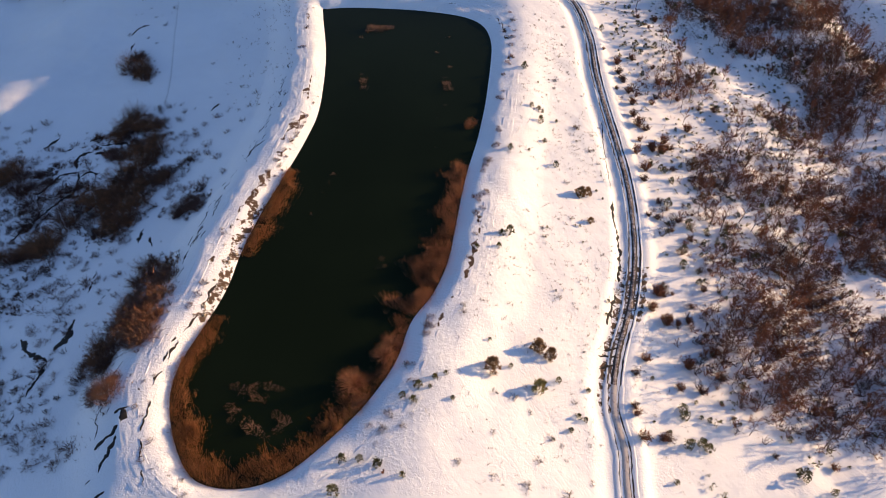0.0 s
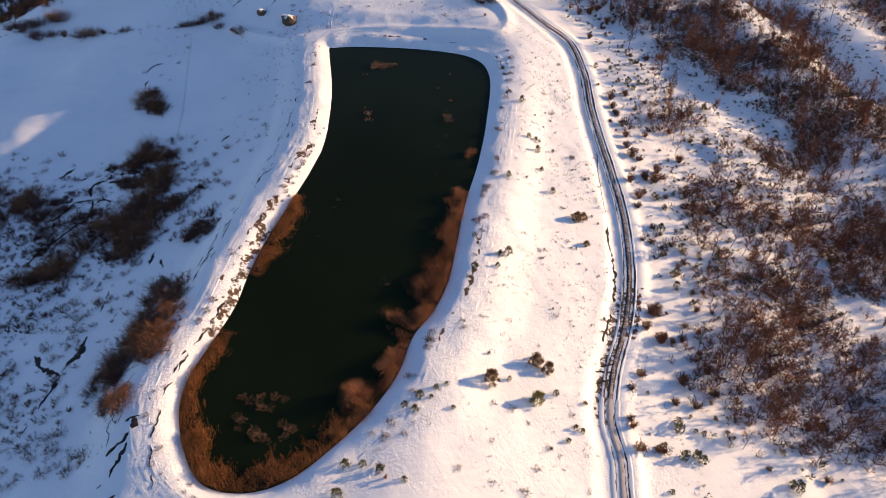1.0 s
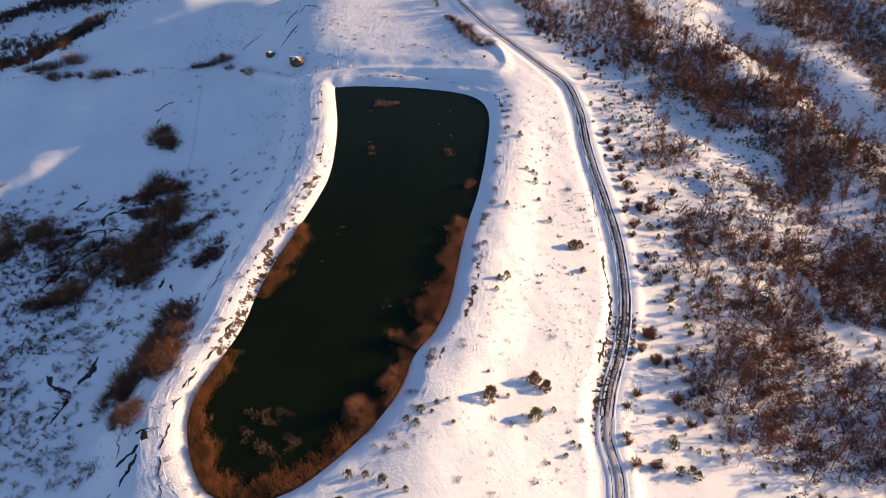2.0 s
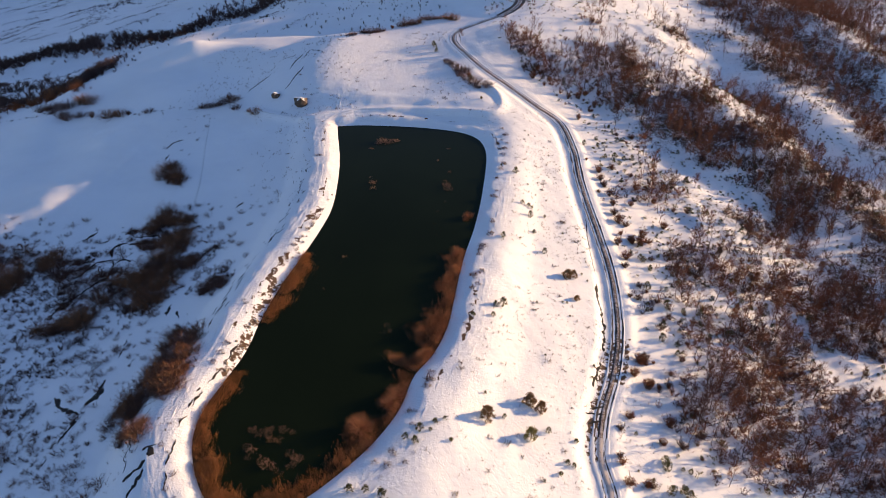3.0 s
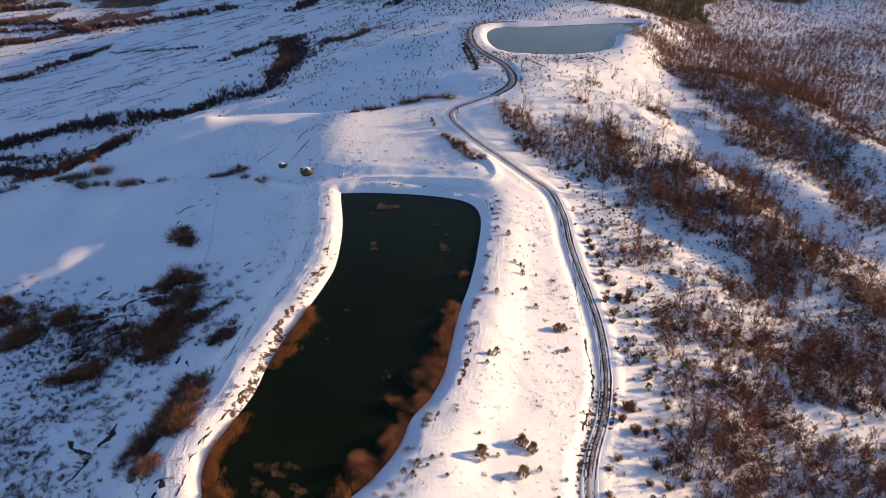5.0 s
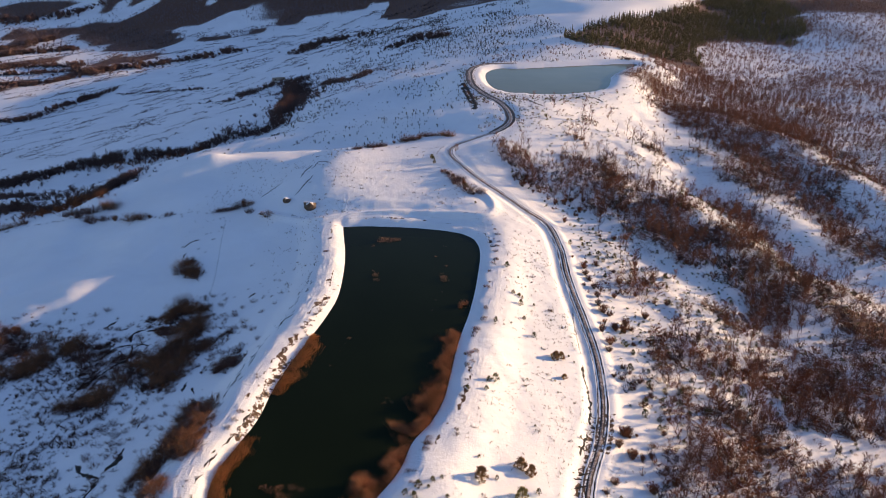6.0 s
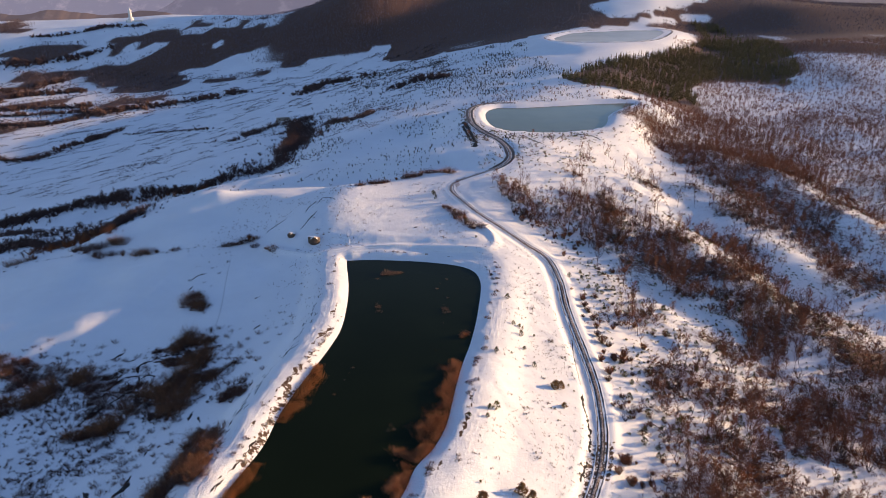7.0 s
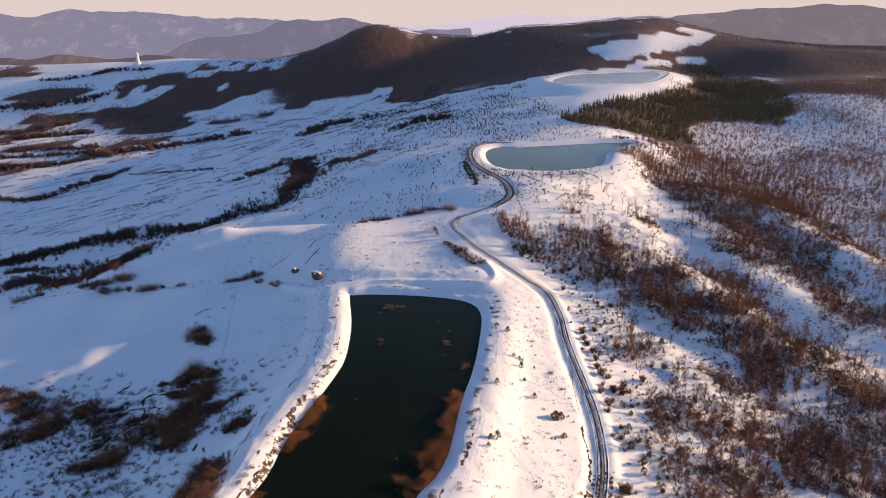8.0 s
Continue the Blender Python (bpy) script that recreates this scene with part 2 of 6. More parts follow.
def base_height(x, y):
    """The long ridge that carries the reservoirs, the valley west of it and the hills behind."""
    ax = glide(y, (-600, -300, -150, 0, 80, 130, 250, 780, 1400, 5000), (-60, -40, -25, 0, 14, 45, 95, 290, 520, 1500))
    az = glide(y, (-600, -300, -150, 0, 80, 130, 250, 450, 780, 1000, 1250, 1600, 2300, 5000), (-10, -2, 1.5, 3, 7, 13, 14, 15, 27, 38, 60, 66, 0, -40))
    d = x - ax
    west = 5 * np.logaddexp(0, (-d - 24) / 5)
    east = 4 * np.logaddexp(0, (d - 26) / 4)
    zw = -8 * (1 - np.exp(-west / 18)) * (1 - 0.85 * step(y, 10, 70)) + glide(west, (-50, 0, 60, 120, 250, 450, 700, 1100, 6000), (0, 0, -6.5, -14, -40, -78, -98, -104, -104))
    ze = -30 * np.tanh(east * 0.26 / 30) + 22 * step(y, 150, 700) * step(east, 60, 320)
    z = az + zw + ze
    # far side of the western valley
    z = z + 60 * step(y, 930, 1400) * step(-d, 150, 700) - 170 * step(y, 1400, 2100) * step(-d, 100, 700)
    # wooded ridge across the north
    crest = glide(x, (-3000, -700, -430, -311, -232, -179, -112, -46, 7, 88, 171, 226, 366, 510, 671, 790, 960, 1230, 3500), (0, 0, 6, 5, 18, 38, 65, 63, 56, 49, 50, 60, 53, 47, 46, 12, -14, -20, -20))
    z = z + crest * np.exp(-(((y - 1480 - 0.12 * x) / 330) ** 2)) * 1.0
    # wooded spur east of the far reservoir
    t = np.clip(((x - 600) * 420 - (y - 1130) * 90) / (420.0**2 + 90.0**2), 0, 1)
    z = z + 15 * np.exp(-((x - 600 - 420 * t) ** 2 + (y - 1130 + 90 * t) ** 2) / 110.0**2)
    # gully behind the western spur
    for gx0, gy0, gx1, gy1, depth in GULLIES:
        dx, dy = gx1 - gx0, gy1 - gy0
        t = np.clip(((x - gx0) * dx + (y - gy0) * dy) / (dx * dx + dy * dy), 0, 1)
        z = z - depth * np.exp(-(((x - gx0 - t * dx) ** 2 + (y - gy0 - t * dy) ** 2) / 36.0**2))
    return z

SWELL_X, SWELL_Y, SWELL_R = (-170, -90, -10, 70, 150, 230), (-190, -130, -70, -10, 50, 110, 170), 62
SWELL = (
    (0.3, 0.9, 2.1, -0.0, -0.2, -0.0),
    (1.7, -0.4, -1.1, -3.5, -3.2, -0.3),
    (2.4, -3.7, 1.7, 0.4, -4.4, -1.8),
    (3.1, 1.4, 0.2, 0.5, -3.8, -4.6),
    (-2.6, 5.0, -0.9, 0.9, 9.5, -3.2),
    (-2.6, -0.6, 0.1, 2.8, 2.5, -0.5),
    (0.6, 1.7, -1.1, -0.3, -1.6, -0.1),
)


def swell(x, y):
    """Gentle rises and hollows of the near ground."""
    z = np.zeros(np.shape(x))
    for j, b in enumerate(SWELL_Y):
        for i, a in enumerate(SWELL_X):
            z = z + SWELL[j][i] * np.exp(-((x - a) ** 2 + (y - b) ** 2) / SWELL_R**2)
    return z


def closed_curve(points, per=6):
    """A smooth closed line through a few corners."""
    p = np.array(points, float)
    n = len(p)
    out = []
    for i in range(n):
        a, b, c, d = p[i - 1], p[i], p[(i + 1) % n], p[(i + 2) % n]
        for k in range(per):
            s = k / per
            out.append(0.5 * (2 * b + (c - a) * s + (2 * a - 5 * b + 4 * c - d) * s * s + (3 * b - a - 3 * c + d) * s**3))
    return np.array(out)


def open_curve(points, spacing):
    """A smooth open line through a few points, at even steps."""
    p = np.array(points, float)
    p = np.vstack([2 * p[0] - p[1], p, 2 * p[-1] - p[-2]])
    out = []
    for i in range(1, len(p) - 2):
        a, b, c, d = p[i - 1 : i + 3]
        for k in range(12):
            s = k / 12
            out.append(0.5 * (2 * b + (c - a) * s + (2 * a - 5 * b + 4 * c - d) * s * s + (3 * b - a - 3 * c + d) * s**3))
    out = np.array(out + [p[-2]])
    run = np.r_[0, np.cumsum(np.hypot(*np.diff(out, axis=0).T))]
    at = np.linspace(0, run[-1], max(2, int(run[-1] / spacing)))
    return np.stack([np.interp(at, run, out[:, 0]), np.interp(at, run, out[:, 1])], 1)


def to_line(x, y, line, closed=False):
    """Distance from points to a line of segments, and the place along it (in segments)."""
    best, where = np.full(x.shape, 1e9), np.zeros(x.shape)
    count = len(line) if closed else len(line) - 1
    for i in range(count):
        a, b = line[i], line[(i + 1) % len(line)]
        d = b - a
        t = np.clip(((x - a[0]) * d[0] + (y - a[1]) * d[1]) / max(d @ d, 1e-9), 0, 1)
        r = np.hypot(x - a[0] - t * d[0], y - a[1] - t * d[1])
        near = r < best
        best, where = np.where(near, r, best), np.where(near, i + t, where)
    return best, where


def inside(x, y, loop):
    odd = np.zeros(x.shape, bool)
    for i in range(len(loop)):
        a, b = loop[i - 1], loop[i]
        cross = (a[1] > y) != (b[1] > y)
        with np.errstate(divide="ignore", invalid="ignore"):
            odd ^= cross & (x < (b[0] - a[0]) * (y - a[1]) / (b[1] - a[1]) + a[0])
    return odd


def shore_distance(x, y, loop, reach):
    """Signed distance to a shore, negative over the water; far points get the reach."""
    x, y = np.asarray(x, float), np.asarray(y, float)
    out = np.full(x.shape, float(reach))
    lo, hi = loop.min(0) - reach, loop.max(0) + reach
    near = (x > lo[0]) & (x < hi[0]) & (y > lo[1]) & (y < hi[1])
    if near.any():
        d = to_line(x[near], y[near], loop, True)[0]
        out[near] = np.where(inside(x[near], y[near], loop), -d, np.minimum(d, reach))
    return out


POND = closed_curve([(-27.2, 6.9), (-24.1, -20.7), (-23.7, -47.2), (-26.1, -62.3), (-30.4, -78.3), (-33.5, -89.4), (-35.9, -101.4), (-37.3, -112.7), (-40.1, -122.2),
    (-42.7, -130.8), (-42.8, -138.7), (-39.7, -147.7), (-35.1, -154.1), (-27.8, -155.9), (-20.8, -153.8), (-14.2, -148.2), (-7.3, -140.3), (-2.3, -131.7), (0.7, -122.3),
    (5.4, -114.7), (8.9, -104.9), (11.5, -91.5), (14.3, -77.5), (18.7, -60.4), (22.9, -37.9), (25.7, -12.7), (20.8, 0.1), (5.5, 6.4), (-14.8, 9.5), (-25.9, 9.2)])
POND_2 = closed_curve([(54, 268), (53, 239), (57, 216), (66, 204), (82, 199), (102, 200), (119, 207), (132, 220), (140, 241), (146, 261), (159, 283), (174, 301), (180, 312), (165, 312), (142, 308), (113, 301), (84, 294), (68, 295), (59, 285)])
POND_3 = closed_curve([(200, 778), (227, 840), (256, 885), (296, 908), (340, 931), (382, 942), (403, 927), (391, 877), (327, 751), (272, 717), (225, 720), (203, 739)])
LEVEL_2, LEVEL_3 = 12.0, 25.0
# water, level, bank height, bank width, crest width, run-out of the embankment
PONDS = [(POND, 0.0, 1.9, 4.0, 9.0, 19.0), (POND_2, LEVEL_2, 2.0, 5.0, 11.0, 42.0), (POND_3, LEVEL_3, 1.3, 5.0, 15.0, 70.0)]
ROAD_LINE = open_curve([(4, -430), (20, -330), (34, -230), (36, -180), (38.3, -155.3), (39.7, -146), (39.6, -137), (42.2, -127.2), (45.1, -119.8), (48.5, -112.0), (52.3, -100.5), (55.2, -87.0), (57, -71), (57.2, -56), (57, -38),
    (57.2, -22), (58.4, -4), (56.5, 14.4), (49, 25.1), (40.3, 37.8), (31.1, 51.5), (24, 67.4), (19.1, 81.7), (21.5, 91.5), (32.1, 99), (45.3, 108), (53.8, 122), (55.1, 145), (52, 172), (46, 196), (41, 222), (41, 255), (45, 283), (58, 303), (80, 306)], 2.0)


# low swells and hollows west of the road: from, to, rise, half-width
STREAKS = [(-140, -24, -127, -17, 1.15, 11.0), (-124, -18, -110, 2, 1.1, 12.5), (-117, 21, -101, 26, 1.6, 9.0), (-135, -35, -124, -28, 2.0, 10.0), (-168, -6, -150, 5, 1.8, 12.0), (-176, 16, -156, 22, 1.6, 10.0), (-182, 40, -158, 43, 2.6, 11.0),
    (-52, 72, -38, 80, 1.4, 15.0), (-40, 42, -30, 86, 3.2, 20.0), (-46, 46, -34, 52, 0.9, 10.0), (-152, 74, -106, 99, 4.6, 12.0), (-100, 100, -70, 90, 1.7, 11.0), (-92, 70, -74, 62, -2.6, 16.0), (-100, 140, -30, 122, -4.5, 17.0), (-30, 122, 18, 126, -4.0, 15.0), (-60, 160, 5, 245, -5.0, 30.0),
    (64, 65, 95, 61, 1.3, 10.0), (95, 61, 122, 43, 1.2, 11.0), (122, 43, 141, 21, 1.4, 11.0), (141, 21, 167, -19, 1.6, 12.0), (73, 33, 97, 3, -1.5, 10.0), (97, 3, 118, -12, -1.9, 10.0),
    (144, 126, 148, 75, -4.4, 14.0), (148, 75, 174, 25, -5.4, 14.0), (174, 25, 206, 0, -5.0, 15.0), (208, 200, 226, 154, 4.0, 18.0), (226, 154, 244, 90, 4.5, 18.0), (244, 90, 262, 50, 4.0, 18.0)]


BERM = open_curve([(-64, 29), (-48, 20), (-38, 14), (-31, 15.5), (-21, 17.5), (-8, 18.5), (6, 17), (21, 14), (29, 12), (33.5, 15), (35, 22), (34, 29), (31, 35)], 2.0)


def height(x, y):
    x, y = np.asarray(x, float), np.asarray(y, float)
    z = base_height(x, y) + swell(x, y)
    near = np.clip(1.6 - np.hypot(x, y + 60) / 700, 0.25, 1)
    calm = 1 - 0.7 * np.exp(-(((x + 55) / 75) ** 4) - ((y - 78) / 42) ** 4)
    z = z + calm * near * (0.9 * fractal(x, y, 34, 3, 5) + 0.36 * fractal(x, y, 7, 3, 9) + 0.07 * fractal(x, y, 2.4, 1, 12))
    west_field = step(-x, 85, 100) * step(y, -60, -45) * (1 - step(y, 45, 60))
    z = z + west_field * (0.30 * fractal(x, y, 3.2, 2, 15) + 0.5 * fractal(x, y, 14, 2, 17))
    for ax0, ay0, bx0, by0, rise, half in STREAKS:
        dx, dy = bx0 - ax0, by0 - ay0
        t = np.clip(((x - ax0) * dx + (y - ay0) * dy) / (dx * dx + dy * dy), 0, 1)
        z = z + rise * np.exp(-((x - ax0 - t * dx) ** 2 + (y - ay0 - t * dy) ** 2) / half**2)
    valley = step(-(x - 0.1 * y), 40, 120) * step(y, 110, 200)
    z = z + valley * (1.3 * fractal(x + y * 0.4, y * 0.35, 22, 3, 25) + 0.7 * fractal(x, y, 9, 2, 27))
    far = step(np.hypot(x, y), 350, 900)
    z = z + far * (7 * fractal(x, y, 330, 4, 21) + 3.0 * fractal(x, y, 60, 3, 22))
    slope_east = step(x - 0.25 * np.maximum(y, 0), 64, 95)
    z = z + slope_east * near * (2.6 * fractal(x, y, 26, 3, 31) + 0.9 * fractal(x, y, 6, 2, 33) + 0.32 * fractal(x, y, 2.6, 2, 35))
    for loop, level, rim, bank, crest, runout in PONDS:
        d = shore_distance(x, y, loop, runout)
        d = np.where(np.abs(d) < runout, d + 1.1 * fractal(x, y, 4.0, 3, 43) * step(d, 0.0, 2.0), d)
        low = 1 - 0.5 * step(x - 0.17 * (y + 75), -10, 8) if level == 0 else 1.0  # the eastern bank is lower
        top = level + rim * low + 0.5 * fractal(x, y, 9.0, 3, 41)
        z = top + (z - top) * step(d, (crest - 3) * low, runout)
        top = top + 0.30 * fractal(x, y, 2.6, 2, 47) * step(d, 1, 3) * (1 - step(d, crest, crest + 4))
        slope = np.clip(d / bank, -1.2, 1)
        z = np.where(d < bank, level + (top - level) * slope * (1.25 - 0.25 * np.abs(slope)), z)
    z = z + 1.0 * np.exp(-((to_line(x, y, BERM)[0] / 1.9) ** 2)) * (0.9 + 0.5 * fractal(x, y, 8, 2, 49))
    reach = 9.0
    lo, hi = ROAD_LINE.min(0) - reach, ROAD_LINE.max(0) + reach
    close = (x > lo[0]) & (x < hi[0]) & (y > lo[1]) & (y < hi[1])
    if close.any():
        d, s = to_line(x[close], y[close], ROAD_LINE)
        bed = np.interp(s, np.arange(len(ROAD_LINE)), ROAD_Z)
        k = step(d, 2.6, 5.5 + 0.8 * fractal(x[close], y[close], 5, 2, 51))
        left = x[close] < np.interp(s, np.arange(len(ROAD_LINE)), ROAD_LINE[:, 0])
        ditch = np.where(left & (y[close] > -108) & (y[close] < 20), 0.45 * np.exp(-(((d - 3.9) / 0.9) ** 2)), 0)
        zc = z[close] if z.ndim else z
        mixed = bed + (zc - bed) * k - ditch
        if z.ndim:
            z[close] = mixed
        else:
            z = mixed[0]
    return z


ROAD_Z = np.zeros(len(ROAD_LINE))
ROAD_Z = np.convolve(np.pad(base_height(ROAD_LINE[:, 0], ROAD_LINE[:, 1]) + swell(ROAD_LINE[:, 0], ROAD_LINE[:, 1]), 6, mode="edge"), np.ones(13) / 13, "valid") - 0.12
d2 = shore_distance(ROAD_LINE[:, 0], ROAD_LINE[:, 1], POND_2, 42.0)
ROAD_Z = LEVEL_2 + 2.0 + (ROAD_Z - LEVEL_2 - 2.0) * step(d2, 12, 42)


GRID = {}


def surface(x, y):
    """Height of the built ground sheet, read from its grid."""
    gx, gy, Z = GRID["x"], GRID["y"], GRID["z"]
    x, y = np.asarray(x, float), np.asarray(y, float)
    i, j = np.clip(np.searchsorted(gx, x) - 1, 0, len(gx) - 2), np.clip(np.searchsorted(gy, y) - 1, 0, len(gy) - 2)
    u, v = (x - gx[i]) / (gx[i + 1] - gx[i]), (y - gy[j]) / (gy[j + 1] - gy[j])
    return (Z[j, i] * (1 - u) + Z[j, i + 1] * u) * (1 - v) + (Z[j + 1, i] * (1 - u) + Z[j + 1, i + 1] * u) * v


def ground_at(x, y):
    return float(surface(x, y))


# woods: strips from one point to another, with half-width and density
CONIFERS = np.array([(145, 450), (187, 511), (231, 563), (312, 669), (387, 761), (477, 915), (494, 1046), (537, 1053), (542, 962), (545, 813), (515, 711), (455, 569), (415, 515), (384, 546), (329, 535), (289, 475), (266, 379), (241, 357), (215, 390), (170, 392), (153, 415)], float)
# thickets on the western slope: outline, bushes, tawny share
THICKETS = [(np.array(p, float), count, tawny) for p, count, tawny in (
    ([(-77, -34), (-72, -38), (-68, -45), (-67, -56), (-67.6, -63.5), (-61, -62.6), (-57, -56), (-57.7, -64), (-63, -68), (-67.8, -70), (-66, -78), (-67, -81), (-69, -86.5), (-75.7, -85.7), (-84, -78), (-83, -72), (-78, -65), (-76, -58.6), (-76, -49), (-82, -45), (-90.7, -43.6), (-82, -38), (-80, -34)], 118, 0.28),
    ([(-107, -56.6), (-99.6, -54), (-95.4, -61.4), (-99.3, -65.4), (-106, -63.5)], 20, 0.1),
    ([(-84.5, -50), (-79.4, -48), (-77, -53.5), (-80, -55)], 9, 0.0),
    ([(-58, -81.5), (-56, -78), (-53, -74.7), (-50, -78), (-50.4, -82.3), (-56, -83)], 14, 0.0),
    ([(-99.4, -88), (-95, -84.4), (-90, -79.3), (-86.7, -84), (-88, -88.5), (-95.6, -90)], 22, 0.35),
    ([(-60, -96.4), (-53.6, -98), (-48, -110.6), (-50, -112.4), (-47.5, -121), (-50, -126), (-53.5, -129), (-59.2, -131), (-63.5, -133), (-65, -130.7), (-63, -125.4), (-60.4, -118.5), (-61.3, -112), (-58.7, -107.8), (-59.2, -102.3)], 92, 0.25),
    ([(-58, -136.7), (-58.6, -134), (-53.5, -133.8), (-52.5, -136), (-53.8, -138)], 12, 0.15),
    ([(-88, -13), (-89, -4), (-85, -2), (-81, -12), (-80, -23), (-84, -16)], 16, 0.4),
    ([(-132, -66), (-131, -48), (-123, -48), (-106, -51), (-105, -56), (-111, -63), (-119, -71), (-127, -76)], 62, 0.3),
    ([(-150, -35), (-140, -41), (-129, -43), (-130, -50), (-138, -56)], 24, 0.3),
    ([(-101, -68), (-86, -62), (-78, -68), (-84, -80), (-94, -79), (-101, -78)], 26, 0.1))]


def in_thicket(x, y, soft):
    """One inside the thickets, falling to nothing over the given metres outside."""
    best = np.zeros(np.shape(x))
    for outline, count, tawny in THICKETS:
        best = np.maximum(best, 1 - step(shore_distance(x, y, outline, 20.0) + 3.0 * fractal(x, y, 6, 3, 135), -1.2, soft))
    return best


WOODS = [((84, -100), (120, -116), 15, 0.75), ((108, -96), (142, -72), 13, 0.8), ((260, 300), (420, 420), 50, 0.6), ((330, 230), (520, 400), 70, 0.65), ((300, 110), (420, 200), 60, 0.6), ((240, 330), (300, 380), 26, 0.6), ((66, -122), (130, -118), 15, 0.95), ((84, -62), (150, -78), 13, 0.9), ((60, -84), (120, -96), 16, 0.45), ((75, -30), (130, -40), 14, 0.5), ((40, 84), (92, 66), 15, 0.8), ((60, 60), (100, 40), 14, 0.8), ((92, 66), (131, 26), 13, 0.72), ((131, 26), (170, -30), 15, 0.75), ((170, -30), (215, -90), 20, 0.9),
    ((150, -70), (210, -140), 30, 0.8), ((70, 0), (105, 15), 12, 0.30), ((185, 265), (236, 190), 20, 0.9), ((236, 190), (262, 90), 22, 0.8), ((262, 90), (330, -40), 40, 0.75), ((280, 290), (380, 120), 60, 0.55), ((330, 420), (480, 260), 70, 0.6), ((160, 120), (200, 40), 22, 0.22)]


# open snow inside the wooded slope: from, to, half-width
CLEARINGS = [((71, 35), (97, 3), 8), ((97, 3), (118, -12), 8), ((174, 25), (206, 0), 13), ((70, -47), (102, -34), 11), ((52, -150), (84, -148), 9), ((152, 239), (146, 100), 20), ((146, 100), (185, 46), 13), ((66, 0), (84, 4), 9), ((95, 100), (140, 170), 26), ((118, -98), (150, -100), 8), ((100, -12), (122, -20), 8)]


def wood_density(x, y):
    x, y = np.asarray(x, float), np.asarray(y, float)
    patchy = fractal(x, y, 42, 4, 63)
    best = np.clip(0.62 + 1.7 * patchy, 0.08, 0.98) * step(x - np.interp(y, (-170, -60, 20, 60, 110, 300), (62, 68, 72, 56, 70, 200)), 0, 22) * (1 - step(x - 0.35 * np.maximum(y, 0), 400, 560))
    for a, b, half, strength in WOODS:
        d = to_line(x, y, np.array([a, b], float))[0] + half * 1.3 * fractal(x, y, 20, 3, 61)
        best = np.maximum(best, strength * (1 - step(d, half * 0.3, half * 1.9)))
    for a, b, half in CLEARINGS:
        d = to_line(x, y, np.array([a, b], float))[0] + half * 1.2 * fractal(x, y, 14, 3, 65)
        best = best * (0.18 + 0.82 * step(d, half * 0.4, half * 1.3))
    best = best * (0.12 + 0.88 * step(y + 3 * fractal(x, y, 12, 2, 69), -146, -137))  # open snow south of the wood
    return np.clip(best * (1.0 + 0.9 * fractal(x, y, 11, 2, 67)), 0, 1)


def open_snow(x, y):
    """One in the wood, small in the clearings and in bare patches between clumps."""
    x, y = np.asarray(x, float), np.asarray(y, float)
    best = 0.62 + 0.38 * step(fractal(x, y, 24, 3, 75), -0.16, 0.06)
    for a, b, half in CLEARINGS:
        d = to_line(x, y, np.array([a, b], float))[0] + half * 1.2 * fractal(x, y, 14, 3, 65)
        best = best * (0.36 + 0.64 * step(d, half * 0.4, half * 1.3))
    return best


def mesh_of(name, verts, faces, material, smooth=False):
    me = bpy.data.meshes.new(name)
    me.from_pydata(verts, [], faces)
    me.materials.append(material)
    if smooth:
        me.shade_smooth()
    return me


def soup(name, tris, material):
    """A mesh of loose triangles from an array of shape (n, 3, 3)."""
    tris = np.asarray(tris, np.float32).reshape(-1, 3, 3)
    n = len(tris)
    me = bpy.data.meshes.new(name)
    me.vertices.add(3 * n)
    me.vertices.foreach_set("co", tris.ravel())
    me.loops.add(3 * n)
    me.loops.foreach_set("vertex_index", np.arange(3 * n, dtype=np.int32))
    me.polygons.add(n)
    me.polygons.foreach_set("loop_start", np.arange(0, 3 * n, 3, dtype=np.int32))
    me.update(calc_edges=True)
    me.materials.append(material)
    return me


def axis_steps(start, stop, fine, growth, inner):
    """Grid lines: fine in the inner stretch, wider and wider outside."""
    lines = list(np.arange(inner[0], inner[1] + fine, fine))
    gap, v = fine, lines[-1]
    while v < stop:
        gap *= growth
        v += gap
        lines.append(v)
    gap, v = fine, lines[0]
    while v > start:
        gap *= growth
        v -= gap
        lines.insert(0, v)
    return np.array(lines)


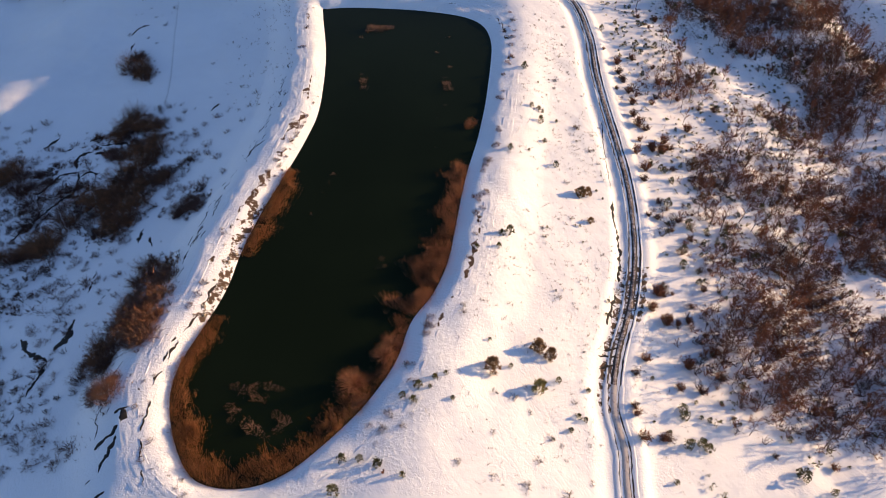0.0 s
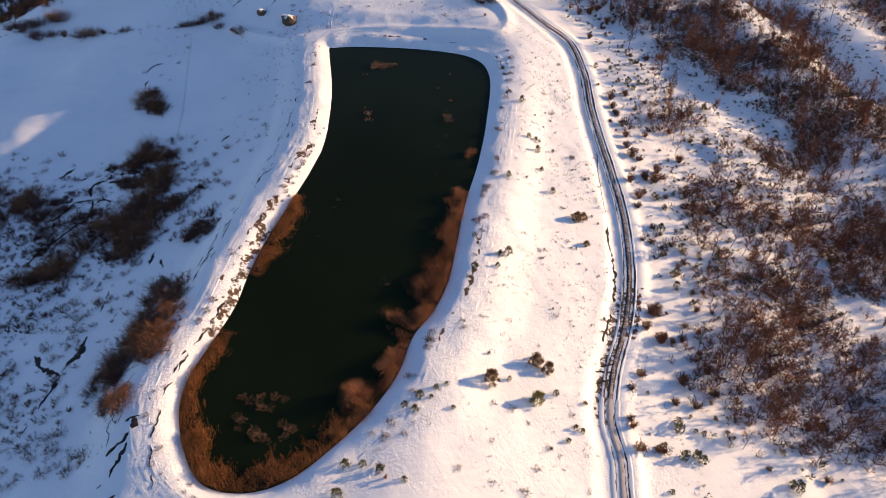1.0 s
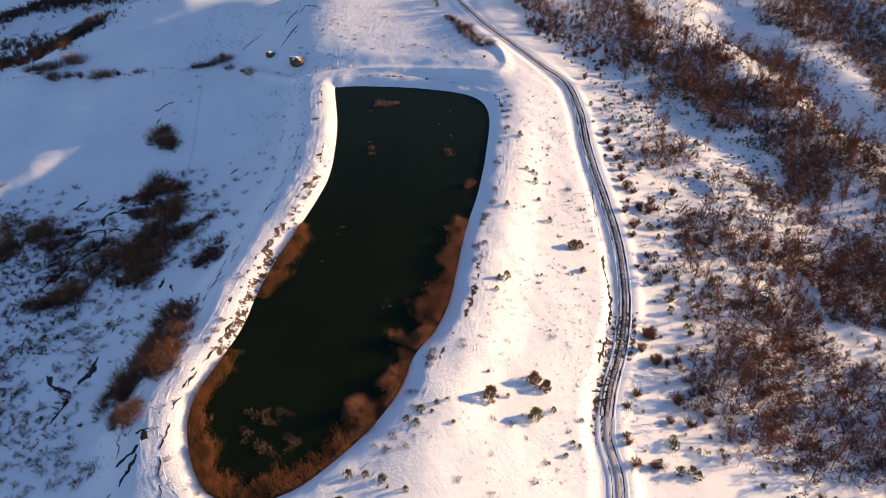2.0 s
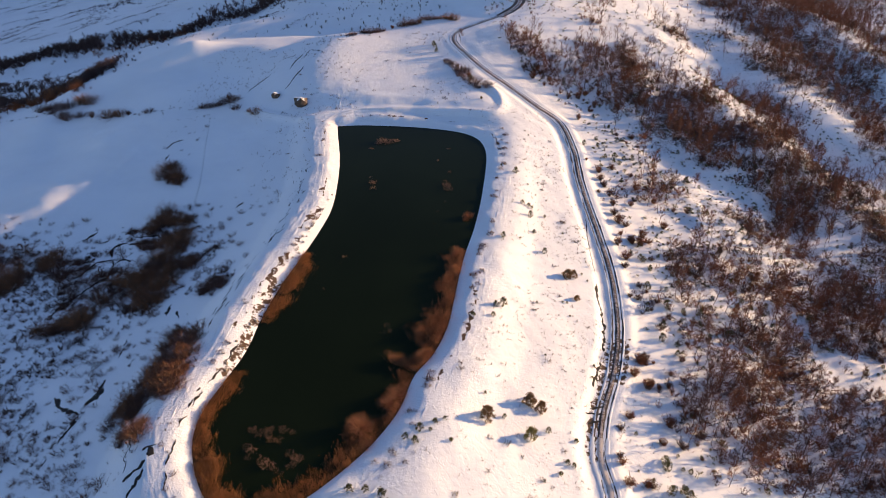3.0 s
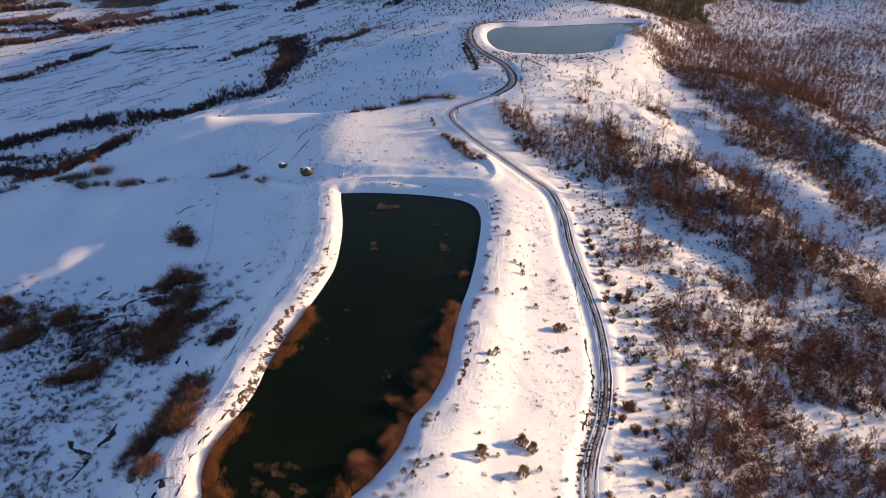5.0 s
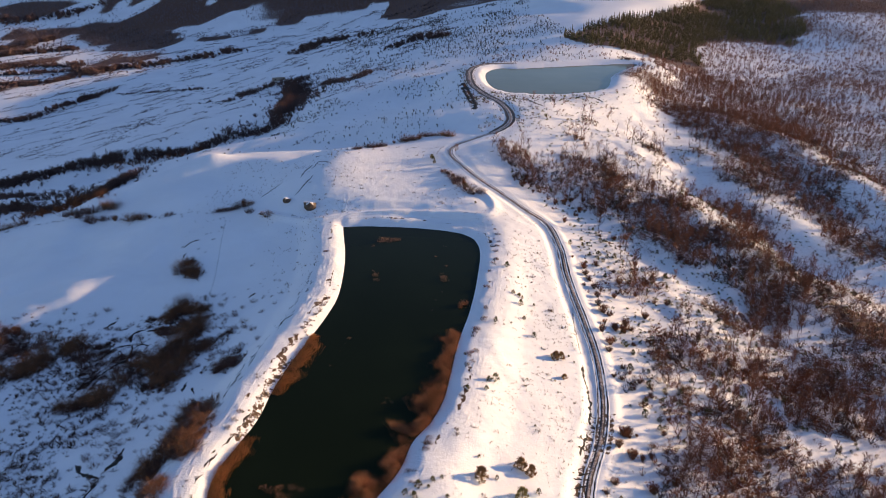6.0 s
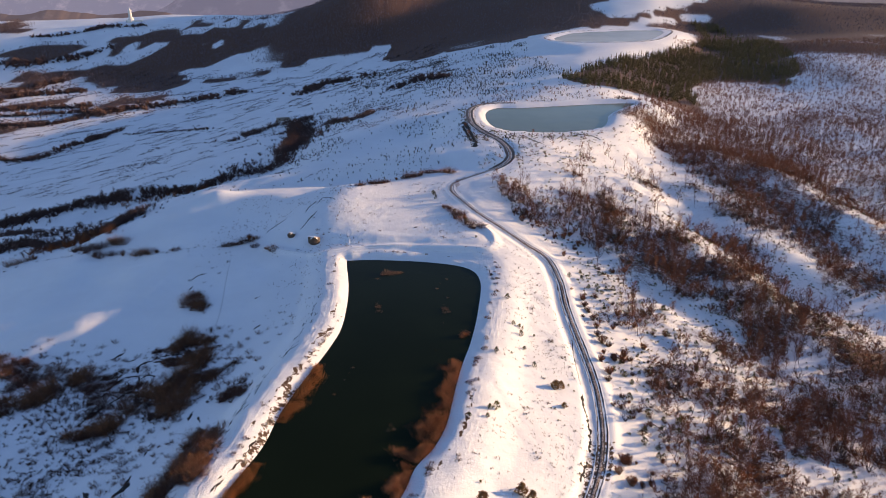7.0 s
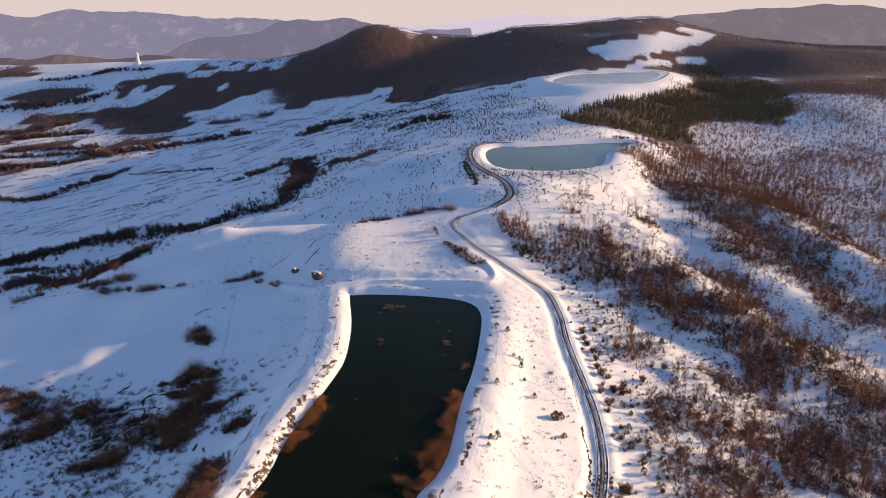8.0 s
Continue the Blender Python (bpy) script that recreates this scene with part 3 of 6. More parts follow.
def build_ground():
    gx = axis_steps(-3600, 3600, 1.0, 1.045, (-105, 110))
    gy = axis_steps(-700, 4300, 1.0, 1.032, (-164, 100))
    X, Y = np.meshgrid(gx, gy)
    Z = height(X.ravel(), Y.ravel())
    x, y = X.ravel(), Y.ravel()
    nx, ny = len(gx), len(gy)
    GRID.update(x=gx, y=gy, z=Z.reshape(ny, nx))
    me = bpy.data.meshes.new("ground")
    me.vertices.add(nx * ny)
    me.vertices.foreach_set("co", np.stack([x, y, Z], 1).astype(np.float32).ravel())
    i = (np.arange(ny - 1)[:, None] * nx + np.arange(nx - 1)).ravel()
    quads = np.stack([i, i + 1, i + nx + 1, i + nx], 1).astype(np.int32)
    me.loops.add(4 * len(quads))
    me.loops.foreach_set("vertex_index", quads.ravel())
    me.polygons.add(len(quads))
    me.polygons.foreach_set("loop_start", np.arange(0, 4 * len(quads), 4, dtype=np.int32))
    me.update(calc_edges=True)
    me.shade_smooth()
    slope = step(x - 0.2 * np.maximum(y, 0), 64, 84) * (1 - step(np.hypot(x, y), 300, 520))
    thin = 0.17 + 0.19 * slope + 0.17 * wood_density(x, y) + 0.12 * fractal(x, y, 25, 3, 71)
    thin = np.maximum(thin, 0.44 * in_thicket(x, y, 2.5))
    thin = np.where(inside(x, y, CONIFERS), np.maximum(thin, 0.6), thin)
    thin = np.maximum(thin, far_wood(x, y) * 0.78)
    soil = np.zeros(len(x))
    d = shore_distance(x, y, POND, 17.0)
    west = (x < -20) & (y < -85) & (y > -122)
    soil = np.where(west & (np.abs(d - 1.2) < 1.5), 0.50, soil)
    soil = np.where((x < -15) & (y < -32) & (y > -100) & (np.abs(d - 3.4) < 0.9) & (fractal(x, y, 7, 3, 79) > -0.12), 0.56, soil)
    soil = np.where((np.abs(d - 5.0) < 0.8) & (fractal(x, y, 6, 3, 73) > 0.12), 0.55, soil)
    d, s = to_line(x, y, ROAD_LINE[:180])
    soil = np.maximum(soil, np.where((d < 3.4) & (y < -98) & (y > -140) & ((x < np.interp(y, ROAD_LINE[:180, 1], ROAD_LINE[:180, 0])) | (y > -116)), 0.52, 0))
    soil = np.maximum(soil, np.where((to_line(x, y, ROAD_LINE[180:])[0] < 4.5) & (y > 140), 0.47, 0))
    trodden = np.maximum(1 - step(shore_distance(x, y, POND, 17.0), 8, 13), 1 - step(np.hypot((x + 12) / 40, (y - 54) / 36) + 0.5 * fractal(x, y, 18, 3, 77), 0.7, 1.0))
    for name, values in (("thin", thin), ("soil", soil), ("trodden", trodden)):
        me.attributes.new(name, "FLOAT", "POINT").data.foreach_set("value", values.astype(np.float32))
    me.materials.append(SNOW)
    return tagged(new("ground", me), "snow-covered hill ridge falling away to a wooded valley", "ground", kind="structure")


SNOW_FIELDS = [closed_curve(p) for p in (
    [(340, 1131), (373, 1160), (483, 1219), (537, 1283), (637, 1318), (624, 1254), (523, 1146), (441, 1080), (383, 1029), (344, 1043)],
    [(371, 983), (437, 1040), (538, 1083), (525, 1066), (456, 1034), (380, 968)],
    [(584, 1347), (628, 1414), (669, 1382), (672, 1341), (627, 1323)],
    [(-182, 966), (-132, 1010), (-86, 1062), (-44, 1073), (-57, 1021), (-100, 949)],
    [(-535, 1118), (-508, 1167), (-477, 1177), (-491, 1148), (-521, 1107)])]
# open snow on the eastern hills
HILL_GLADES = [closed_curve(p) for p in ([(394, 500), (453, 555), (464, 517), (466, 468), (432, 467), (404, 468)], [(573, 988), (584, 947), (596, 883), (568, 844), (559, 913)])]
VALLEY_WOODS = [closed_curve(p, 4) for p in (
    [(-600, 1197), (-558, 1219), (-477, 1255), (-393, 1248), (-317, 1279), (-233, 1277), (-161, 1277), (-60, 1250), (-49, 1099), (-101, 1077), (-154, 1080), (-187, 1092), (-268, 1127), (-321, 1119), (-362, 1066), (-399, 1029), (-381, 981), (-417, 913), (-449, 900), (-497, 916), (-584, 1040), (-584, 1094), (-555, 1098)],
    [(-367, 987), (-306, 1002), (-243, 1040), (-185, 1074), (-144, 1090), (-143, 1072), (-182, 1051), (-237, 1004), (-290, 972), (-343, 949)],
    [(-779, 1099), (-775, 1155), (-713, 1187), (-641, 1199), (-632, 1150), (-670, 1089), (-730, 1084)],
    [(-662, 944), (-697, 1035), (-651, 1043), (-591, 1045), (-574, 1014), (-616, 987), (-640, 936)],
    [(-885, 1400), (-830, 1360), (-789, 1291), (-792, 1262), (-851, 1241), (-900, 1260)],
    [(-522, 618), (-494, 662), (-478, 740), (-455, 790), (-397, 817), (-389, 883), (-425, 859), (-473, 860), (-502, 827), (-511, 760), (-534, 697), (-558, 685)],
    [(-680, 909), (-664, 949), (-634, 985), (-621, 956), (-631, 884), (-639, 833)],
    [(-487, 754), (-467, 815), (-471, 902), (-445, 864), (-444, 786), (-460, 718)],
    [(-630, 816), (-590, 838), (-552, 866), (-516, 908), (-506, 874), (-545, 832), (-577, 795), (-609, 778)])]
SPECKLED = [closed_curve(p, 4) for p in ([(-537, 1243), (-485, 1287), (-418, 1352), (-330, 1400), (-296, 1366), (-321, 1300), (-393, 1248), (-469, 1227)], [(-282, 1133), (-266, 1185), (-216, 1192), (-205, 1147), (-224, 1088)])]


def far_wood(x, y):
    """How densely the distant hills are wooded."""
    x, y = np.asarray(x, float), np.asarray(y, float)
    front = np.interp(x, (-330, -150, -60, -40, 30, 157, 215, 307, 420, 500, 560, 620), (1060, 1050, 1030, 945, 930, 905, 935, 945, 955, 950, 930, 880)) + 30 * fractal(x, y, 60, 3, 87)
    ridge = step(y, front, front + 14) * step(x, -330, -250) * (1 - step(y, 1620, 1720)) * (0.96 + 0.5 * fractal(x, y, 90, 3, 83))
    ridge = ridge * (1 - 0.75 * step(fractal(x, y, 46, 3, 95), 0.16, 0.3) * step(y, 1330, 1430))  # thin snowy gaps near the crest
    ridge = ridge * step(shore_distance(x, y, POND_3, 120.0), 20, 34)
    east = step(x - 0.42 * y, 35, 100) * step(y, 130, 230) * (0.50 + 0.4 * step(y, 560, 800)) * (1 + 0.6 * fractal(x, y, 60, 4, 97))
    for glade in HILL_GLADES:
        east = east * (0.72 + 0.28 * step(shore_distance(x, y, glade, 40.0) + 10 * fractal(x, y, 25, 2, 99), -4, 8))
    west = np.zeros(x.shape)
    for wood in VALLEY_WOODS:
        d = shore_distance(x + 12 * fractal(x, y, 40, 3, 89), y + 12 * fractal(x, y, 40, 3, 91), wood, 60.0)
        west = np.maximum(west, 1 - step(d, -8, 8))
    west = west * (1 - 0.8 * step(fractal(x, y, 55, 3, 93), 0.24, 0.36))
    for patch in SPECKLED:
        d = shore_distance(x, y, patch, 40.0)
        west = np.where(d < 0, np.clip(0.35 + 2.2 * fractal(x, y, 22, 3, 98), 0, 0.9), west)
    best = np.maximum(np.maximum(ridge, east), west)
    for field in SNOW_FIELDS:
        best = best * step(shore_distance(x, y, field, 40.0) + 6 * fractal(x, y, 20, 2, 96), -4, 6)
    return np.clip(best, 0, 1)


build_ground()


def water_sheet(name, loop, level, material, label):
    centre = loop.mean(0)
    ring = [(centre + (p - centre) * 1.0) for p in loop]
    bm = bmesh.new()
    out = []
    for i, p in enumerate(ring):
        q = ring[(i + 1) % len(ring)] - ring[i - 1]
        n = np.array([q[1], -q[0]]) / max(np.hypot(*q), 1e-6)
        if n @ (p - centre) < 0:
            n = -n
        out.append(bm.verts.new((*(p + 0.5 * n), level)))
    bm.faces.new(out)
    bmesh.ops.triangulate(bm, faces=bm.faces[:])
    bmesh.ops.recalc_face_normals(bm, faces=bm.faces[:])
    if sum(f.normal.z for f in bm.faces) < 0:
        bmesh.ops.reverse_faces(bm, faces=bm.faces[:])
    me = bpy.data.meshes.new(name)
    bm.to_mesh(me)
    bm.free()
    me.materials.append(material)
    return tagged(new(name, me), label, "water", kind="structure")


water_sheet("water", POND, 0.0, WATER, "still, almost black-green water of the long reservoir")
water_sheet("water", POND_2, LEVEL_2, WATER_PALE, "pale grey-green water of the second reservoir")
water_sheet("water", POND_3, LEVEL_3, WATER_ICE, "pale icy water of the far reservoir")


def strip(name, line, half, profile, material, label, lift, across=0.3, lumpy=0.05):
    """A ribbon laid on the ground along a line, with a cross profile in metres."""
    line = np.asarray(line)
    t = np.gradient(line, axis=0)
    t /= np.hypot(*t.T)[:, None]
    n = np.stack([-t[:, 1], t[:, 0]], 1)
    u = np.arange(-half, half + across / 2, across)
    P = line[:, None] + n[:, None] * u[None, :, None]
    z = height(P[..., 0].ravel(), P[..., 1].ravel()).reshape(P.shape[:2])
    run = np.r_[0, np.cumsum(np.hypot(*np.diff(line, axis=0).T))]
    z = z + lift + profile(u)[None] + lumpy * fractal(P[..., 0], P[..., 1], 1.2, 3, 91)
    z[:, 0] -= 0.5
    z[:, -1] -= 0.5
    m, k = z.shape
    verts = np.concatenate([P, z[..., None]], 2).reshape(-1, 3)
    i = (np.arange(m - 1)[:, None] * k + np.arange(k - 1)).ravel()
    faces = np.stack([i, i + 1, i + k + 1, i + k], 1)
    me = mesh_of(name, verts.tolist(), faces.tolist(), material, True)
    uv = np.stack([np.broadcast_to(u, (m, k)), np.broadcast_to(run[:, None], (m, k))], -1).reshape(-1, 2)
    layer = me.uv_layers.new(name="UVMap")
    idx = np.zeros(len(me.loops), np.int32)
    me.loops.foreach_get("vertex_index", idx)
    layer.data.foreach_set("uv", uv[idx].astype(np.float32).ravel())
    return tagged(new(name, me), label, name, kind="structure")


def resample(line, spacing):
    run = np.r_[0, np.cumsum(np.hypot(*np.diff(line, axis=0).T))]
    at = np.linspace(0, run[-1], int(run[-1] / spacing))
    return np.stack([np.interp(at, run, line[:, 0]), np.interp(at, run, line[:, 1])], 1)


def offset_loop(loop, d):
    """The loop moved outwards by d, smoothed."""
    p = resample(np.vstack([loop, loop[:1]]), 1.0)[:-1]
    t = np.roll(p, -1, 0) - np.roll(p, 1, 0)
    t /= np.hypot(*t.T)[:, None]
    n = np.stack([t[:, 1], -t[:, 0]], 1)
    area = 0.5 * np.sum(p[:, 0] * np.roll(p[:, 1], -1) - p[:, 1] * np.roll(p[:, 0], -1))
    p = p + n * d * (1 if area > 0 else -1)
    for _ in range(30):
        p = 0.25 * np.roll(p, 1, 0) + 0.5 * p + 0.25 * np.roll(p, -1, 0)
    return p


def ruts(depth):
    return lambda u: -depth * np.exp(-(((np.abs(u) - 0.88) / 0.3) ** 2)) + 0.05 * np.exp(-((u / 0.3) ** 2))


def wheel_lines(u):
    """Several shallow ruts side by side with ridges of pushed-up snow between."""
    return 0.012 * np.cos(u * 5.2) - 0.035 * np.exp(-(((np.abs(u) - 0.8) / 0.22) ** 2))


bend = int(np.argmax(ROAD_LINE[:, 1] > 104))
thaw = int(np.argmax(ROAD_LINE[:, 1] > -133))
strip("road", resample(ROAD_LINE[: thaw + 1], 0.6), 2.4, lambda u: ruts(0.08)(u) + ruts(0.04)(u - 1.5), ROAD_SNOWY, "snowed-over dirt road with several wheel lines", 0.06)
strip("road", resample(ROAD_LINE[thaw : bend + 1], 0.6), 2.1, ruts(0.14), ROAD, "dirt road through snow with two dark muddy wheel ruts", 0.07)
strip("road", resample(ROAD_LINE[bend:], 0.8), 3.2, ruts(0.12), ROAD_WIDE, "broad muddy stretch of the dirt road beside the second reservoir", 0.09, 0.4)
crest = offset_loop(POND, 7.0)
south, north = (int(np.argmin(np.hypot(crest[:, 0] - a, crest[:, 1] - b))) for a, b in ((-22, -163), (34, 8)))
crest = np.roll(crest, -south, 0)
turn = (north - south) % len(crest)
one, two = crest[: turn + 1], np.vstack([crest[turn:], crest[:1]])
east_side, west_side = (one, two) if one[:, 0].mean() > two[:, 0].mean() else (two, one)
strip("track", east_side, 1.7, ruts(0.0), TRACK, "faint trodden snow track on the reservoir embankment", -0.03, 0.25, 0.22)
strip("track", west_side, 2.3, wheel_lines, TRACK, "trodden snow track with wheel lines on the reservoir embankment", 0.0, 0.2, 0.2)
for points, half in (([(-66, 30), (-61, 26), (-48, 19), (-40, 14), (-33, 12)], 1.3), ([(31, 10), (33, 15), (34.5, 22), (34, 29), (31, 35)], 1.1), ([(-29, 18), (-28, 31), (-22, 49), (-15, 66), (-7, 82), (4, 87), (16, 86)], 1.7), ([(-24, 19), (-19, 35), (-12, 55), (-2, 72)], 1.3)):
    strip("track", open_curve(points, 0.5), half, wheel_lines, TRACK, "wheel track in the snow over the knoll", -0.01, 0.2, 0.16)
for water_loop, side in ((POND_3, 13.0),):
    crest = offset_loop(water_loop, side)
    strip("track", np.vstack([crest, crest[:1]]), 2.6, ruts(0.1), ROAD, "muddy track round the far reservoir", 0.07, 0.6)


# ---- plants ----
def unit(v):
    return v / np.maximum(np.linalg.norm(v, axis=-1, keepdims=True), 1e-9)


def blades(base, way, length, width, rng, bend=0.0):
    """Thin pointed blades: base (n, 3), direction (n, 3), length and width (n)."""
    base, way = np.asarray(base, float), unit(np.asarray(way, float))
    side = unit(np.cross(way, rng.normal(size=way.shape)))
    tip = base + way * np.asarray(length)[:, None]
    tip[:, 2] -= bend * np.asarray(length)
    w = 0.5 * np.asarray(width)[:, None] * side
    return np.stack([base - w, base + w, tip], 1)


def leaflets(centre, size, rng):
    """Small three-cornered leaves turned every way."""
    a, b = unit(rng.normal(size=centre.shape)), unit(rng.normal(size=centre.shape))
    s = np.asarray(size)[:, None]
    return np.stack([centre + a * s, centre + b * s, centre - (a + b) * 0.5 * s], 1)


def limb(a, b, ra, rb, sides=4):
    """A tapered limb as triangles."""
    a, b = np.array(a, float), np.array(b, float)
    w = unit(b - a)
    u = unit(np.cross(w, (0.3, 0.5, 0.81)))
    v = np.cross(w, u)
    ang = np.arange(sides) * 2 * np.pi / sides
    ring = np.cos(ang)[:, None] * u + np.sin(ang)[:, None] * v
    A, B = a + ra * ring, b + rb * ring
    out = []
    for i in range(sides):
        j = (i + 1) % sides
        out += [(A[i], A[j], B[j]), (A[i], B[j], B[i])]
    return np.array(out)


def ball(rng, n, low=-1.0):
    d = rng.normal(size=(n, 3))
    d = unit(d)
    d[:, 2] = np.where(d[:, 2] < low, -d[:, 2], d[:, 2])
    return d


def bare_tree_shape(rng, H, fine=26, wide=1.0):
    """Leafless tree: trunk with limbs, and a haze of twigs."""
    lean = rng.normal(0, 0.05, 2)
    joints = [np.array([0, 0, -0.3])]
    for k in range(1, 5):
        joints.append(np.array([lean[0] * H * k / 4, lean[1] * H * k / 4, H * 0.92 * k / 4]) + np.r_[rng.normal(0, 0.012 * H, 2), 0])
    r0 = 0.0085 * H + 0.015
    trunk = [limb(joints[k], joints[k + 1], r0 * (1 - 0.22 * k), r0 * (1 - 0.22 * (k + 1)) + 0.01, 5 if wide == 1.0 else 3) for k in range(4)]
    twigs = []
    count = int(rng.integers(9, 13))
    for k in range(count):
        s = 0.28 + 0.66 * k / count
        p = joints[int(s * 4)] * (1 - (s * 4) % 1) + joints[min(int(s * 4) + 1, 4)] * ((s * 4) % 1)
        ang = k * 2.4 + rng.uniform(-0.5, 0.5)
        rise = rng.uniform(0.8, 1.9)
        way = unit(np.array([np.cos(ang), np.sin(ang), rise]))
        ln = H * rng.uniform(0.22, 0.36) * (1.15 - 0.55 * s)
        q = p + way * ln
        trunk.append(limb(p, q, r0 * 0.30 * (1.1 - s * 0.7), 0.010, 3) if wide == 1.0 else blades(p[None], (q - p)[None], np.array([ln]), np.array([0.08]), rng))
        n = fine
        u = rng.uniform(0.15, 1.0, n)[:, None]
        base = p + (q - p) * u
        d = way + 1.0 * rng.normal(size=(n, 3)) + np.array([0, 0, 0.25])
        twigs.append(blades(base, d, H * rng.uniform(0.06, 0.17, n), wide * rng.uniform(0.03, 0.06, n), rng))
    n = 30 if wide == 1.0 else 10
    twigs.append(blades(np.repeat(joints[4][None], n, 0) - np.array([0, 0, 1]) * rng.uniform(0, 0.25 * H, n)[:, None], rng.normal(size=(n, 3)) * 0.6 + (0, 0, 0.8), H * rng.uniform(0.08, 0.18, n), wide * rng.uniform(0.03, 0.055, n), rng))
    return np.concatenate(trunk), np.concatenate(twigs)


def leafy_shrub_shape(rng, H, leaves=210, wide=1.0):
    """Young oak that keeps its dead leaves: some stems, clumps of leaves."""
    stems, clumps = [], []
    for k in range(int(rng.integers(4, 7))):
        ang = rng.uniform(0, 6.28)
        top = np.array([np.cos(ang), np.sin(ang), 0]) * H * rng.uniform(0.1, 0.42) + np.array([0, 0, H * rng.uniform(0.55, 1.0)])
        stems.append(limb((0, 0, -0.2), top, 0.05, 0.012, 3))
        n = leaves // 6
        along = rng.uniform(0.35, 1.08, n)[:, None]
        clumps.append(leaflets(top * along + rng.normal(0, 0.13 * H, (n, 3)), wide * rng.uniform(0.07, 0.17, n), rng))
        m = 16
        stems.append(blades(top * rng.uniform(0.2, 0.9, (m, 1)), top / H + 0.8 * rng.normal(size=(m, 3)), H * rng.uniform(0.15, 0.4, m), rng.uniform(0.025, 0.05, m), rng))
    leaf = np.concatenate(clumps)
    leaf[..., 2] = np.maximum(leaf[..., 2], 0.03)
    return np.concatenate(stems), leaf


def evergreen_shape(rng, H, spread, needles=360):
    """Low juniper or young pine: short trunk and a lumpy egg of needle clumps."""
    trunk = [limb((0, 0, -0.2), (0, 0, H * 0.8), 0.03 * H + 0.02, 0.015, 5)]
    lumps = 26
    tufts = []
    n = max(6, needles // lumps)
    for k in range(lumps):
        s = (k + 0.5) / lumps
        ang = k * 2.4 + rng.uniform(-0.5, 0.5)
        girth = rng.uniform(0.7, 1.15) * spread * (0.35 + 0.5 * np.sin(np.pi * min(s * 0.9 + 0.15, 1.0))) * (1.0 - 0.5 * s) * rng.uniform(0.5, 1.05)
        c = np.array([np.cos(ang) * girth, np.sin(ang) * girth, H * (0.07 + 0.86 * s)])
        out = unit(c - np.array([0, 0, H * 0.35]))
        r = (0.10 + 0.23 * spread) * rng.uniform(0.8, 1.3)
        d = unit(rng.normal(size=(n, 3)) + 0.8 * out)
        at = c + d * r * rng.uniform(0.3, 1.0, (n, 1))
        m = n // 2
        small = H < 2.5
        tufts.append(leaflets(at[:m], (1.5 if small else 1.0) * rng.uniform(0.06, 0.12, m) * (0.7 + 0.28 * H), rng))
        tufts.append(blades(at[m:], d[m:] + (0, 0, 0.4), (0.6 if small else 1.0) * rng.uniform(0.18, 0.42, n - m) * (0.7 + 0.2 * H), rng.uniform(0.09, 0.17, n - m) * (0.6 + 0.2 * H), rng))
    t = np.concatenate(tufts)
    t[..., 2] = np.maximum(t[..., 2], 0.0)
    return np.concatenate(trunk), t


def thicket_shape(rng, H, R, rods=170):
    """Bramble or blackthorn dome: arching stems with side twigs."""
    ang, out = rng.uniform(0, 6.28, rods), np.sqrt(rng.uniform(0, 1, rods)) * R
    base = np.stack([np.cos(ang) * out * 0.6, np.sin(ang) * out * 0.6, np.full(rods, -0.1)], 1)
    way = np.stack([np.cos(ang) * out / R * 0.9, np.sin(ang) * out / R * 0.9, rng.uniform(0.5, 1.2, rods)], 1) + rng.normal(0, 0.25, (rods, 3))
    ln = H * rng.uniform(0.6, 1.15, rods)
    stems = blades(base, way, ln, rng.uniform(0.04, 0.085, rods), rng, 0.12)
    u = rng.uniform(0.35, 0.95, rods * 2)
    k = rng.integers(0, rods, rods * 2)
    b2 = stems[k, 0] + (stems[k, 2] - stems[k, 0]) * u[:, None]
    twig = blades(b2, unit(way)[k] + 0.9 * rng.normal(size=(rods * 2, 3)), H * rng.uniform(0.15, 0.35, rods * 2), rng.uniform(0.03, 0.055, rods * 2), rng)
    return stems, twig


def clump_shape(rng, H, R, leaves):
    """Small dense shrub: leafy sprays on two or three uneven lobes."""
    lobe = rng.normal(0, 0.35, (3, 3)) * (R, R, 0.2 * H) + (0, 0, 0.4 * H)
    d = ball(rng, leaves, -0.2)
    at = lobe[rng.integers(0, 3, leaves)] + d * np.array([R * 0.62, R * 0.62, H * 0.5]) * rng.uniform(0.4, 1.05, (leaves, 1))
    m = leaves // 2
    out = np.concatenate([leaflets(at[:m], rng.uniform(0.16, 0.34, m) * (0.4 + 0.3 * H), rng), blades(at[m:] * (1, 1, 0.7), d[m:] + (0, 0, 0.5), rng.uniform(0.3, 0.6, leaves - m) * (0.4 + 0.3 * H), rng.uniform(0.14, 0.26, leaves - m), rng)])
    out[..., 2] = np.maximum(out[..., 2], -0.05)
    return out


